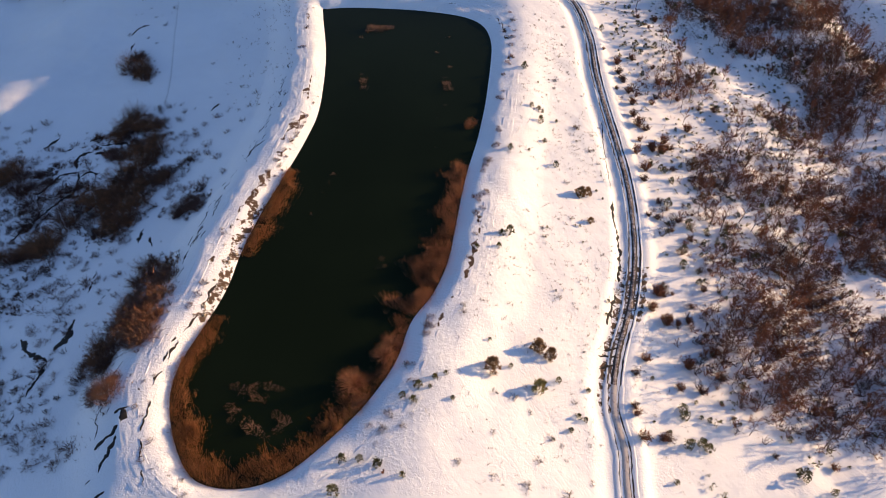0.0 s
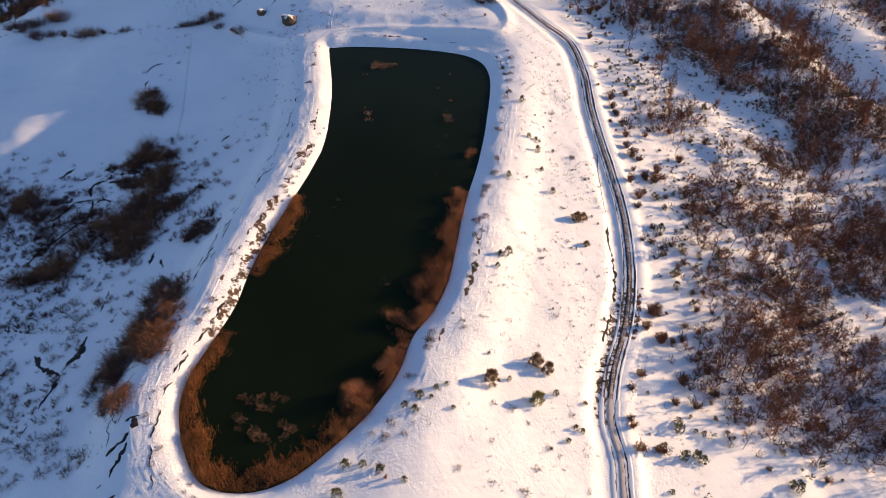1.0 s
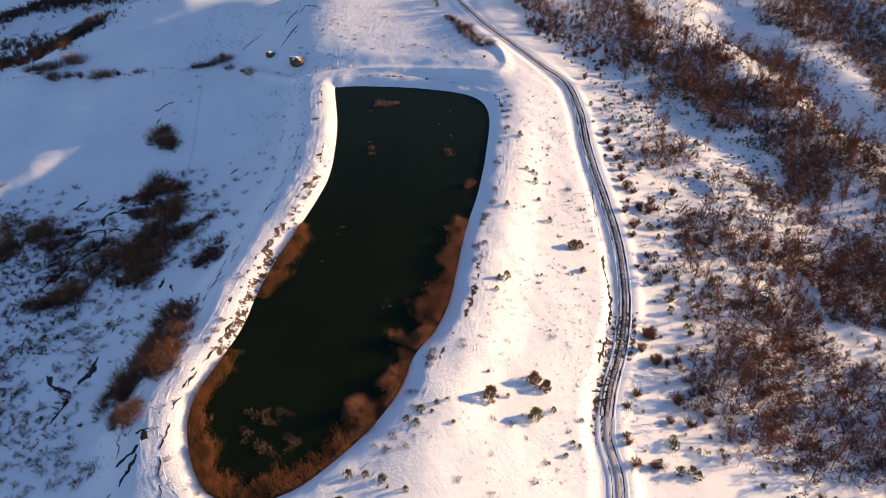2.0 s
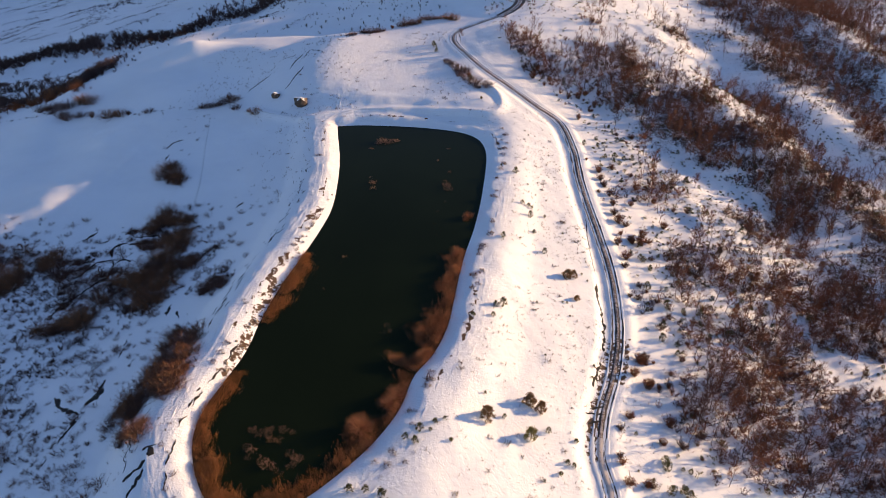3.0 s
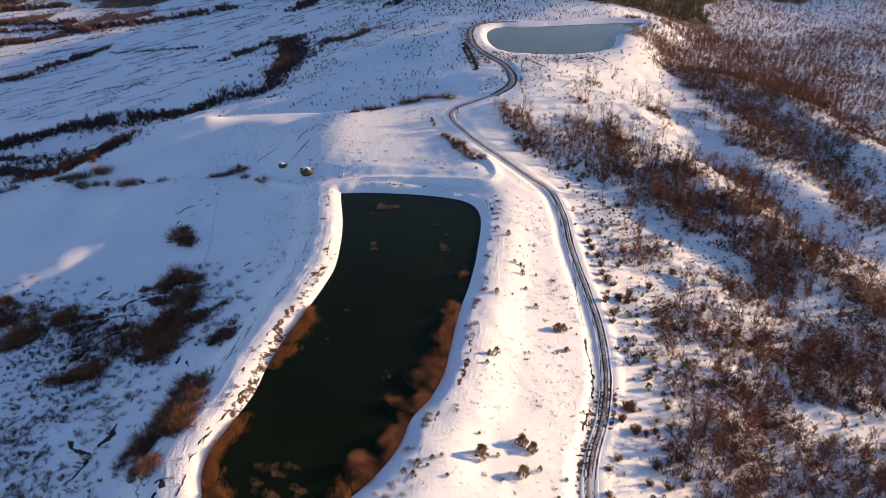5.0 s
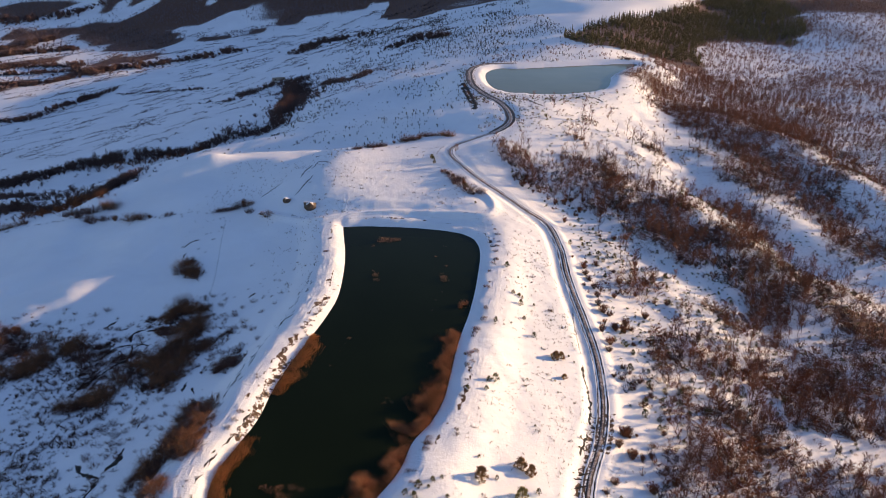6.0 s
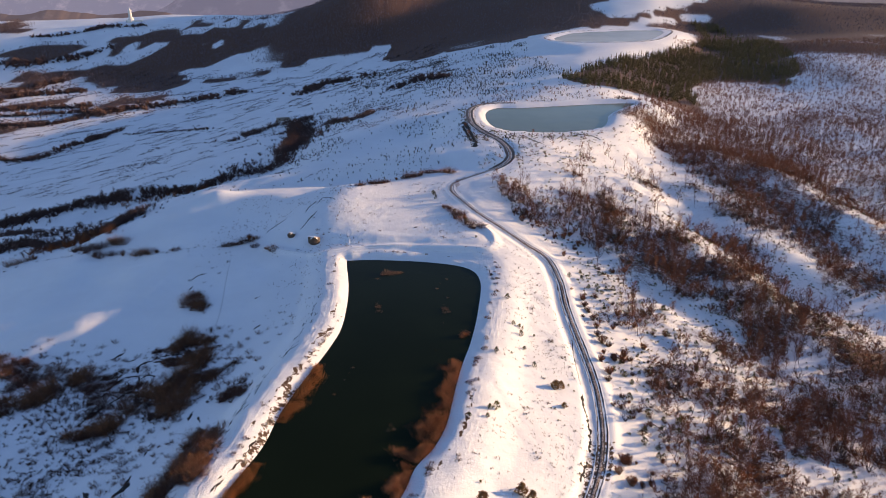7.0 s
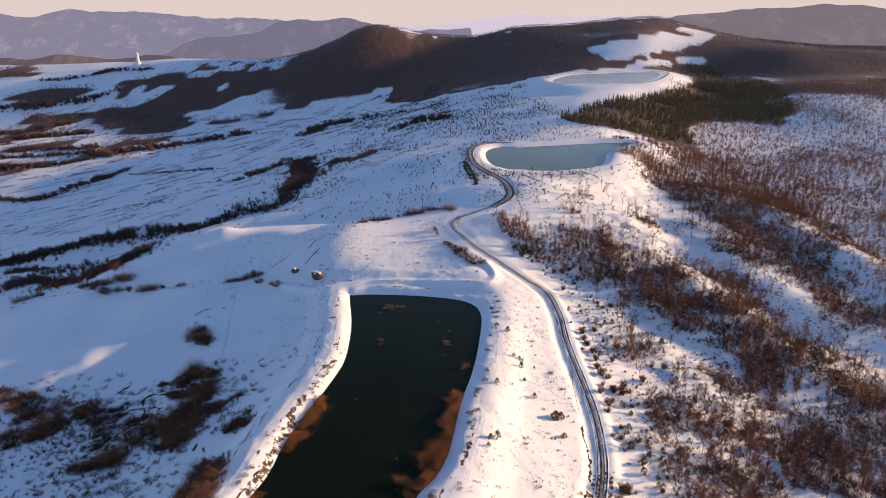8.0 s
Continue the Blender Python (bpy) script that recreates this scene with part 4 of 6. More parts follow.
def dome_shape(rng, H, R, rods=28, wide=1.0):
    """Full round bush: many fine twigs ending all over a dome."""
    d = ball(rng, rods, 0.0)
    end = d * np.array([R, R, H * 0.55]) * rng.uniform(0.55, 1.0, (rods, 1)) + (0, 0, H * 0.42)
    foot = rng.normal(0, 0.15 * R, (rods, 3)) * (1, 1, 0) - (0, 0, 0.1)
    way = end - foot
    stems = blades(foot, way, np.linalg.norm(way, axis=1), wide * rng.uniform(0.05, 0.09, rods), rng)
    k = rng.integers(0, rods, rods * 3)
    u = rng.uniform(0.45, 1.0, (rods * 3, 1))
    at = foot[k] + way[k] * u
    twigs = blades(at, unit(way)[k] + 0.8 * rng.normal(size=(rods * 3, 3)), rng.uniform(0.18, 0.38, rods * 3) * H, wide * rng.uniform(0.06, 0.11, rods * 3), rng)
    twigs[..., 2] = np.maximum(twigs[..., 2], 0.0)
    return stems, twigs


def fan_shape(rng, H, rods=260):
    """Round willow bush: straight rods fanning from one stool."""
    d = ball(rng, rods, 0.02) * np.array([1, 1, 0.85]) + (0, 0, 0.18)
    ln = H * rng.uniform(0.7, 1.05, rods)
    rod = blades(np.zeros((rods, 3)) + rng.normal(0, 0.15, (rods, 3)) * (1, 1, 0), d, ln, rng.uniform(0.05, 0.09, rods), rng, 0.05)
    k = rng.integers(0, rods, rods * 2)
    b2 = rod[k, 2] * rng.uniform(0.4, 0.9, rods * 2)[:, None]
    twig = blades(b2, unit(d)[k] + 0.5 * rng.normal(size=(rods * 2, 3)), H * rng.uniform(0.12, 0.3, rods * 2), rng.uniform(0.03, 0.05, rods * 2), rng)
    return rod, twig


def part(name, mesh, parent, label=""):
    ob = new(name, mesh)
    ob.parent = parent
    return tagged(ob, label)


def plant(name, pieces, label, category, group=""):
    """One plant: an empty at its foot with a mesh for each part."""
    root = new(name)
    root.empty_display_size = 0.2
    for piece, tris, material in pieces:
        tagged(part(piece, soup(piece, tris, material), root), kind="" if piece == "trunk" else "stuff")
    return tagged(root, label, category, group)


class Kind:
    """Variants of one plant; the first standing place takes the variant itself, later ones take copies."""

    def __init__(self, variants):
        self.variants, self.fresh, self.count = variants, [True] * len(variants), 0

    def stand(self, x, y, size, rng, sink=0.05, z=None):
        k = self.count % len(self.variants)
        self.count += 1
        z = ground_at(x, y) if z is None else z
        m = Matrix.LocRotScale((x, y, z - sink), Euler((rng.normal(0, 0.04), rng.normal(0, 0.04), rng.uniform(0, 6.28))), (size, size, size * rng.uniform(0.9, 1.1)))
        ob = self.variants[k]
        if self.fresh[k]:
            self.fresh[k] = False
            ob.matrix_basis = m
            return ob
        return copy_thing_scaled(ob, m)


def copy_thing_scaled(ob, m):
    keep = ob.matrix_basis.copy()
    ob.matrix_basis = Matrix()
    made = copy_thing(ob, m)
    ob.matrix_basis = keep
    return made


def baked(shapes, xs, ys, sizes, rng, lift=0.0):
    """Many plants as one array of triangles, standing on the ground."""
    zs = surface(xs, ys) + lift
    out = []
    for x, y, z, s in zip(xs, ys, zs, sizes):
        t = shapes[int(rng.integers(len(shapes)))]
        a = rng.uniform(0, 6.28)
        c, n = np.cos(a) * s, np.sin(a) * s
        out.append((t @ np.array([[c, n, 0], [-n, c, 0], [0, 0, s]])) + (x, y, z))
    return np.concatenate(out)


def scatter(rng, count, box, density, spacing=0.0, tries=14):
    """Random places in a box, kept by the chance that density gives, not closer than spacing."""
    x, y = rng.uniform(box[0], box[1], count * tries), rng.uniform(box[2], box[3], count * tries)
    keep = rng.uniform(0, 1, len(x)) < density(x, y)
    x, y = x[keep], y[keep]
    if spacing:
        cell, cells = {}, []
        for i, (a, b) in enumerate(zip(x, y)):
            key = (int(a // spacing), int(b // spacing))
            if key not in cell:
                cell[key] = i
                cells.append(i)
        x, y = x[cells], y[cells]
    return x[:count], y[:count]


rng = np.random.default_rng(7)
tree_shapes = [bare_tree_shape(rng, h, 62) for h in (10.0, 11.5, 9.0, 12.0, 9.5, 7.5)]
oak_shapes = [leafy_shrub_shape(rng, h) for h in (2.2, 2.8, 1.8, 3.2)]
green_shapes = [evergreen_shape(rng, h, s) for h, s in ((1.5, 0.85), (2.0, 1.0), (1.2, 0.8))]
far_trees = [bare_tree_shape(rng, h, 12, 2.6) for h in (9.0, 10.0, 8.0, 10.5, 8.5)]
mid_trees = [bare_tree_shape(rng, h, 17, 1.5) for h in (10.0, 11.5, 9.0, 12.0, 9.5, 8.0)]
far_oaks = [leafy_shrub_shape(rng, h, 42, 2.6)[1] for h in (2.2, 2.8, 2.0, 3.2)]
mid_oaks = [leafy_shrub_shape(rng, h, 96, 1.4)[1] for h in (2.2, 2.8, 2.0, 3.2)]
far_greens = [clump_shape(rng, h, s, 44) for h, s in ((1.5, 1.0), (2.0, 1.2), (1.3, 0.9), (1.1, 1.1))]
pine_shapes = [evergreen_shape(rng, 4.0, 2.1, 1500), evergreen_shape(rng, 3.6, 2.0, 1400)]
thicket_shapes = [thicket_shape(rng, h, r) for h, r in ((1.8, 1.7), (1.4, 2.1), (2.2, 1.5), (1.1, 1.2))]


def off_limits(x, y):
    """True on the road, on the water and on the embankment track."""
    bad = to_line(x, y, ROAD_LINE[::3])[0] < 3.4
    for loop, level, rim, bank, crest_width, runout in PONDS:
        bad |= shore_distance(x, y, loop, 30) < crest_width
    return bad


# pines and junipers on the snow slope between water and road
big_pine = Kind([plant("pine_bush", [("trunk", a, BARK), ("crown", b, OLIVE)], "bushy olive-green young pine standing in sunlit snow", "pine", "evergreens on the snow slope") for a, b in pine_shapes[:1]])
brown_bush = Kind([plant("brown_pine_bush", [("trunk", a, BARK), ("crown", b, PINE_BROWN)], "bushy brown-green young pine standing in sunlit snow", "pine", "evergreens on the snow slope") for a, b in (evergreen_shape(rng, 2.6, 1.5, 1300), evergreen_shape(rng, 2.2, 1.4, 1100))])
juniper = Kind([plant("juniper", [("trunk", a, BARK), ("crown", b, NEEDLE)], "small dark olive-green juniper in snow", "juniper", "evergreens on the snow slope") for a, b in green_shapes])
sprig = Kind([plant("low_shrub", [("stool", a, GRASS), ("crown", b, TWIG)], "low brown leafless shrub poking out of snow", "shrub", "low shrubs on the snow slope") for a, b in (thicket_shape(rng, 0.8, 0.6, 40), thicket_shape(rng, 0.6, 0.5, 34), thicket_shape(rng, 1.1, 0.5, 44))])
for x, y, s in ((25, -135, 1.0), (16, -132.2, 0.95)):
    (big_pine if s == 1.0 else brown_bush).stand(x, y, s * (0.85 if s == 1.0 else 1.35), rng)
for x, y, s in ((26, -126, 1.35), (28.2, -127.6, 1.0), (43, -78, 1.25), (45, -77.4, 0.8), (44, -87, 0.75)):
    brown_bush.stand(x, y, s, rng)
for x, y, s in ((21, -98, 1.0), (23, -97, 1.25), (15, -103, 0.9), (20, -102, 0.8), (29, -133, 0.8), (5, -136, 0.85), (7, -135, 0.6), (2, -138, 0.95), (4, -138, 0.6), (1, -141, 1.0), (-1, -140, 0.75),
    (8, -140, 0.7), (-11, -152, 1.15), (-8, -152, 0.8), (-5, -153, 1.3), (-1, -155, 0.75), (-12, -157.5, 1.2), (30, -143, 0.8), (32, -140, 0.8), (33.2, -140.6, 0.6), (35, -134, 0.8)):
    juniper.stand(x, y, s, rng)
for x, y, s in ((39, -87, 1.0), (32, -112, 1.8), (11, -119, 0.9), (15, -117, 0.9), (23, -104, 1.0), (13, -106, 0.8), (16, -137, 1.1), (22, -135, 1.0), (4, -124, 1.3), (3.4, -126, 1.2), (0, -133, 1.1), (-1, -146, 1.0), (-3, -144, 0.9),
    (-5, -147, 1.0), (20, -155, 1.2), (27, -156, 1.6), (32, -153, 1.2), (47, -106, 1.2), (45, -97, 0.9)):
    sprig.stand(x, y, s, rng)
for x, y in ((25.5, -69.4), (42.9, -32.1), (46.4, -51.4), (53.1, -48.5), (50.1, -2), (39.8, -74.3), (50.2, -54), (19.6, -137.6), (27.7, -146.2), (28, -149.2), (25.7, -145), (14.8, -145.6), (22.2, -140.4), (8.2, -151.9), (31.5, -137.1), (33.1, -145.6), (22.8, -150), (14.1, -154), (-5.6, -149.2), (-4.4, -146.5), (-6.7, -145.8), (0.6, -143.7), (-0.4, -132.8), (10.8, -120.8), (39, -130.5)):
    sprig.stand(x, y, rng.uniform(0.7, 1.3), rng)
for x, y, s in ((34, -30, 1.5), (42, -36, 0.9), (36, -53, 1.2), (36, -48, 1.2), (34, -48, 1.1), (38, -69, 1.1), (36, -61, 1.1), (28, -88, 0.9), (41, -56, 0.9), (46, -52, 1.8), (48, -61, 1.6), (26, -68, 1.2),
    (44, -31, 0.9), (42, -22, 1.0), (40, -5, 0.9), (47, -7, 0.9), (50, -65, 0.9), (31, -92, 1.0), (30, -29, 0.9), (31, -95, 0.8)):
    (juniper if s in (1.2, 1.1, 1.5) else sprig).stand(x, y, s * 0.85, rng)
ax_, ay_ = scatter(rng, 52, (14, 53, -150, 4), lambda x, y: np.where(off_limits(x, y), 0, 1) * step(x - np.interp(y, (-160, -120, -60, 0), (-5, 16, 28, 36)), 0, 6), 4.0, 20)
for x, y in zip(ax_, ay_):
    (juniper if rng.uniform() < 0.6 else sprig).stand(x, y, rng.uniform(0.28, 0.6), rng)
red = Kind([plant("red_shrub", [("stool", a, RUST), ("foliage", b, RUST)], "small rust-red shrub in snow beside a juniper", "shrub") for a, b in (leafy_shrub_shape(rng, 0.9, 90),)])
red.stand(-4, -154.6, 1.0, rng)
# loose sprigs, too many to tell apart, as dry grass tips
gx, gy = scatter(rng, 1300, (8, 56, -165, 20), lambda x, y: np.where(off_limits(x, y), 0, 0.25 + 0.9 * fractal(x, y, 20, 3, 103)))
tips = [blades(np.zeros((7, 3)) + rng.normal(0, 0.12, (7, 3)) * (1, 1, 0), rng.normal(0, 0.5, (7, 3)) + (0, 0, 1), rng.uniform(0.2, 0.5, 7), rng.uniform(0.02, 0.05, 7), rng) for _ in range(6)]
tagged(new("grass_tips", soup("grass_tips", baked(tips, gx, gy, rng.uniform(0.5, 1.8, len(gx)), rng), GRASS)), "dry grass tips poking through the snow slope", "grass", kind="stuff")

wx, wy = scatter(rng, 900, (-100, 24, -150, 92), lambda x, y: np.where(off_limits(x, y), 0, np.clip(0.10 + 1.2 * fractal(x, y, 17, 3, 105), 0, 0.6)) * np.maximum(1 - step(shore_distance(x, y, POND, 40.0), 14, 34), step(y, 14, 26)))
tagged(new("snowfield_tussocks", soup("snowfield_tussocks", baked(tips, wx, wy, rng.uniform(0.8, 2.4, len(wx)), rng), GRASS)), "small dark grass tufts poking through the shaded snow", "grass", kind="stuff")

# ---- the wood east of the road ----
wood_tree = Kind([plant("bare_tree", [("trunk", a, BARK), ("crown", b, RUSSET if k % 3 else TWIG)], "slender leafless tree with russet-brown twigs on a snowy slope", "tree", "trees of the eastern wood") for k, (a, b) in enumerate(tree_shapes)])
oak = Kind([plant("oak_shrub", [("stool", a, BARK), ("foliage", b, RUST)], "young oak with rust-brown dead leaves on a snowy slope", "shrub", "young oaks of the eastern wood") for a, b in oak_shapes])
slope_green = Kind([plant("slope_juniper", [("trunk", a, BARK), ("crown", b, NEEDLE)], "dark green juniper on the snowy wooded slope", "juniper", "junipers of the eastern slope") for a, b in (evergreen_shape(rng, 1.6, 0.9), evergreen_shape(rng, 2.3, 1.2, 380))])


def allowed(x, y):
    return np.where(off_limits(x, y), 0.0, 1.0) * step(x - np.interp(y, (-170, -110, -60, 20, 60, 100), (44, 58, 62, 64, 44, 30)), 0, 6)


def tree_margin(x, y):
    """Trees keep back from the road; only shrubs grow at the edge."""
    return step(to_line(x, y, ROAD_LINE[::3])[0], 9, 26)


tx, ty = scatter(rng, 4200, (34, 400, -175, 330), lambda x, y: wood_density(x, y) ** 1.2 * (1 - 0.6 * step(x - 0.4 * y, 130, 260)) * allowed(x, y) * tree_margin(x, y), 1.7, 40)
near = (tx < 165) & (ty < 62)
first = np.flatnonzero(near)[:290]
for i in first:
    wood_tree.stand(tx[i], ty[i], rng.uniform(0.55, 1.0), rng)
rest = np.setdiff1d(np.arange(len(tx)), first)
close = (tx[rest] < 190) & (ty[rest] < 150)
for chosen, shapes, low, high, place in ((rest[close], mid_trees, 0.6, 1.1, "on the near slope"), (rest[~close], far_trees, 0.5, 1.0, "beyond")):
    sizes = rng.uniform(low, high, len(chosen))
    for name, k, material, what in (("woodland_trunks", 0, BARK, "grey-brown trunks"), ("woodland_twigs", 1, RUSSET, "russet-brown twigs")):
        state = np.random.default_rng(11)
        tagged(new(name, soup(name, baked([shape[k] for shape in shapes], tx[chosen], ty[chosen], sizes, state), material)), what + " of the leafless wood " + place, "woodland", kind="stuff")
ox, oy = scatter(rng, 5400, (34, 430, -175, 400), lambda x, y: (0.22 * step(y, -146, -137) + 0.75 * wood_density(x, y)) * np.clip(0.6 + 1.4 * fractal(x, y, 30, 3, 107), 0, 1) * allowed(x, y) * open_snow(x, y), 1.8, 40)
near = np.flatnonzero((ox < 165) & (oy < 80))[:290]
for i in near:
    oak.stand(ox[i], oy[i], rng.uniform(0.6, 1.1), rng)
rest = np.setdiff1d(np.arange(len(ox)), near)
sizes = rng.uniform(0.6, 1.2, len(rest))
close = (ox[rest] < 150) & (oy[rest] < 40)
for chosen, shapes, place in ((rest[close], mid_oaks, "on the near slope"), (rest[~close], far_oaks, "farther up the slope")):
    tagged(new("far_oak_scrub", soup("far_oak_scrub", baked(shapes, ox[chosen], oy[chosen], rng.uniform(0.6, 1.2, len(chosen)), rng), RUST)), "rust-brown oak scrub " + place, "scrub", kind="stuff")
jx, jy = scatter(rng, 3400, (34, 300, -175, 300), lambda x, y: np.clip(0.5 + 1.3 * fractal(x, y, 26, 3, 109), 0.03, 1) * allowed(x, y) * open_snow(x, y) * (1 - 0.5 * wood_density(x, y)), 1.6, 30)
near = np.flatnonzero((jx < 150) & (jy < 60))[:220]
for i in near:
    slope_green.stand(jx[i], jy[i], rng.uniform(0.4, 1.0), rng)
rest = np.setdiff1d(np.arange(len(jx)), near)
tagged(new("far_juniper_scrub", soup("far_juniper_scrub", baked(far_greens, jx[rest], jy[rest], rng.uniform(0.5, 1.2, len(rest)), rng), NEEDLE)), "dark junipers dotted over the snowy slope", "scrub", kind="stuff")
ux, uy = scatter(rng, 10000, (40, 360, -175, 330), lambda x, y: (0.3 * step(y, -146, -137) + 0.8 * wood_density(x, y)) * np.clip(0.6 + 1.3 * fractal(x, y, 14, 3, 113), 0, 1) * allowed(x, y) * open_snow(x, y), 0, 12)
twiglets = [np.concatenate(thicket_shape(rng, 1.1, 0.8, 5)) * (1, 1, 1) for _ in range(6)]
tagged(new("undergrowth", soup("undergrowth", baked(twiglets, ux, uy, rng.uniform(0.5, 1.4, len(ux)), rng), RUSSET)), "brown leafless undergrowth between the trees", "undergrowth", kind="stuff")


def thick_wood(x, y):
    return np.clip(wood_density(x, y) * 2.0 - 0.55, 0, 1) * allowed(x, y)


domes = [np.concatenate(dome_shape(rng, h, w, 15, 1.7)) for h, w in ((2.4, 1.8), (3.0, 1.9), (2.0, 2.0), (3.6, 1.8))]
for material, label, seed, most in ((BRAMBLE, "dense purple-brown leafless thicket under the trees", 21, 3000), (RUST, "dense rust-brown leafless thicket under the trees", 23, 2500)):
    state = np.random.default_rng(seed)
    dx, dy = scatter(state, most, (44, 260, -175, 230), lambda x, y: thick_wood(x, y) * (1 - 0.6 * step(x, 120, 200)) * np.clip(0.6 + (1.6 if seed == 23 else -0.8) * fractal(x, y, 40, 2, 117), 0, 1), 1.5, 30)
    tagged(new("wood_thicket", soup("wood_thicket", baked(domes, dx, dy, state.uniform(0.6, 1.15, len(dx)), state), material)), label, "thicket", kind="stuff")
edge_bush = Kind([plant("wayside_bush", [("stool", a, GRASS), ("crown", b, RUST if k % 2 else TWIG)], "russet leafless bush on sunlit snow beside the road", "bush", "bushes beside the road") for k, (a, b) in enumerate(dome_shape(rng, h, w, 95) for h, w in ((1.9, 1.3), (2.4, 1.4), (1.5, 1.5), (2.8, 1.5)))])
ex, ey = scatter(rng, 80, (40, 104, -160, 60), lambda x, y: np.where(off_limits(x, y), 0, 1) * step(x - np.interp(y, (-170, -110, -60, 20, 60), (43, 54, 61, 62, 46)), 0, 2) * (1 - step(x - np.interp(y, (-170, -110, -60, 20, 60), (60, 66, 78, 84, 70)), 0, 12)) * np.clip(0.15 + 2.2 * fractal(x, y, 13, 3, 119), 0.03, 1), 1.4, 60)
for x, y, s in ((65.1, -20.7, 1.3), (65.5, -15.6, 1.2), (65.8, -23.2, 1.2), (66.2, -29.9, 1.1), (65.3, -40.8, 1.3), (65.9, -44.9, 1.5), (68.1, -45.7, 1.3), (66.3, -35.2, 1.0), (67.8, -54.2, 1.4), (70.6, -54.9, 1.5), (73.6, -52.4, 1.3), (72.4, -50.2, 1.2), (62.2, -68.1, 1.2), (63.8, -63.7, 1.3), (75.2, -29.3, 0.9), (82.4, -28.4, 1.0), (88.5, -31.6, 1.0), (73, -32.9, 0.9), (72.4, -61.3, 1.0),
    (81.8, -42.4, 1.2), (93.2, -32.1, 1.2), (56.7, -106, 1.4), (58.6, -104, 1.2), (53.9, -111.1, 1.1), (57.7, -112.8, 1.0), (49.3, -124.6, 1.0), (46.2, -128.5, 1.0), (44.1, -138.1, 0.8), (44.1, -136.4, 0.9), (44.3, -143, 1.1), (49.6, -142.6, 1.1), (48.4, -142.8, 0.8), (60.3, -130.8, 1.2), (55.6, -130.5, 0.9), (65.9, -127, 1.5), (59, -124.9, 1.2), (71.7, -144.2, 0.7), (84, -145.6, 0.8)):
    edge_bush.stand(x, y, s, rng)
for x, y, s in ((73.2, -18.8, 1.0), (63.6, 1.7, 0.9), (69.4, 7.2, 0.9), (77.8, 7.9, 1.0), (70.3, -4.8, 1.0), (73.6, -4.9, 1.2), (77.7, -4.2, 1.1), (80.6, -3.4, 1.0), (98.4, -12.8, 1.4), (66.8, -76, 1.2), (71.1, -81.9, 1.3), (66.8, -91.7, 1.1), (78.2, -70.6, 1.1), (79.2, -57.9, 1.3), (70.6, -66.1, 1.0), (69.1, -63, 0.9), (75.4, -83.7, 1.0), (80.1, -84, 1.0), (86.7, -75.8, 1.0),
    (53.2, -143.9, 1.1), (57.3, -144, 1.3), (56.3, -143.2, 1.0), (54.5, -135.7, 1.3), (54.4, -137.4, 1.1), (76.2, -140.4, 0.9), (75.7, -148.5, 1.3), (75.4, -147.3, 1.0), (80.9, -151.4, 0.8), (48.7, -151.4, 0.7), (65.3, -96.8, 1.1)):
    slope_green.stand(x, y, s, rng)
wx_, wy_ = scatter(rng, 1500, (66, 190, -70, 70), lambda x, y: np.clip(0.45 + 1.8 * fractal(x, y, 16, 3, 115), 0.05, 1) * allowed(x, y), 1.3, 20)
tagged(new("low_juniper_scrub", soup("low_juniper_scrub", baked([clump_shape(rng, h, w, 40) for h, w in ((0.9, 0.6), (0.7, 0.8), (1.2, 0.6))], wx_, wy_, rng.uniform(0.5, 1.2, len(wx_)), rng), NEEDLE)), "small dark junipers dotted over the snowy slope", "scrub", kind="stuff")
for x, y in zip(ex, ey):
    edge_bush.stand(x, y, 0.4 + 1.0 * rng.uniform(0, 1) ** 1.7, rng)

# ---- reeds and willows in the long reservoir ----
shore = resample(np.vstack([POND, POND[:1]]), 0.5)[:-1]
along = np.roll(shore, -1, 0) - np.roll(shore, 1, 0)
SHORE_IN = np.stack([-along[:, 1], along[:, 0]], 1) / np.hypot(*along.T)[:, None]
probe = shore + SHORE_IN
SHORE_IN = np.where(inside(probe[:, 0], probe[:, 1], POND)[:, None], SHORE_IN, -SHORE_IN)


def reed_bed(choose, width, count, tall, label, material=REED):
    """Reeds standing in the shallows along a stretch of shore."""
    chosen = np.array([i for i, q in enumerate(shore) if choose(*q)])
    k = chosen[rng.integers(0, len(chosen), count)]
    base, inward = shore[k], SHORE_IN[k]
    off = rng.uniform(0, 1, count) ** 1.2 * np.array([width(*q) for q in base]) * (0.75 + 0.9 * fractal(base[:, 0], base[:, 1], 5, 3, 121)) * np.where(rng.uniform(0, 1, count) < 0.14, 1.4, 1.0)
    xy = base + inward * np.maximum(off, 0.1)[:, None] + rng.normal(0, 0.25, (count, 2))
    root = np.c_[xy, np.full(count, -0.35)]
    way = np.c_[0.22 * inward + rng.normal(0, 0.28, (count, 2)), np.ones(count)]
    clump = 0.75 + 0.7 * fractal(xy[:, 0], xy[:, 1], 3.0, 2, 123)
    ln = tall * clump * rng.uniform(0.7, 1.15, count)
    stem = blades(root, way, ln, rng.uniform(0.035, 0.07, count), rng, 0.06)
    n = count // 2
    plume = blades(stem[:n, 0] + (stem[:n, 2] - stem[:n, 0]) * 0.75, way[:n] + rng.normal(0, 0.5, (n, 3)), 0.25 * ln[:n], rng.uniform(0.04, 0.08, n), rng, 0.1)
    return tagged(new("reed_bed", soup("reed_bed", np.concatenate([stem, plume]), material)), label, "reeds", "reed beds of the reservoir", kind="stuff")


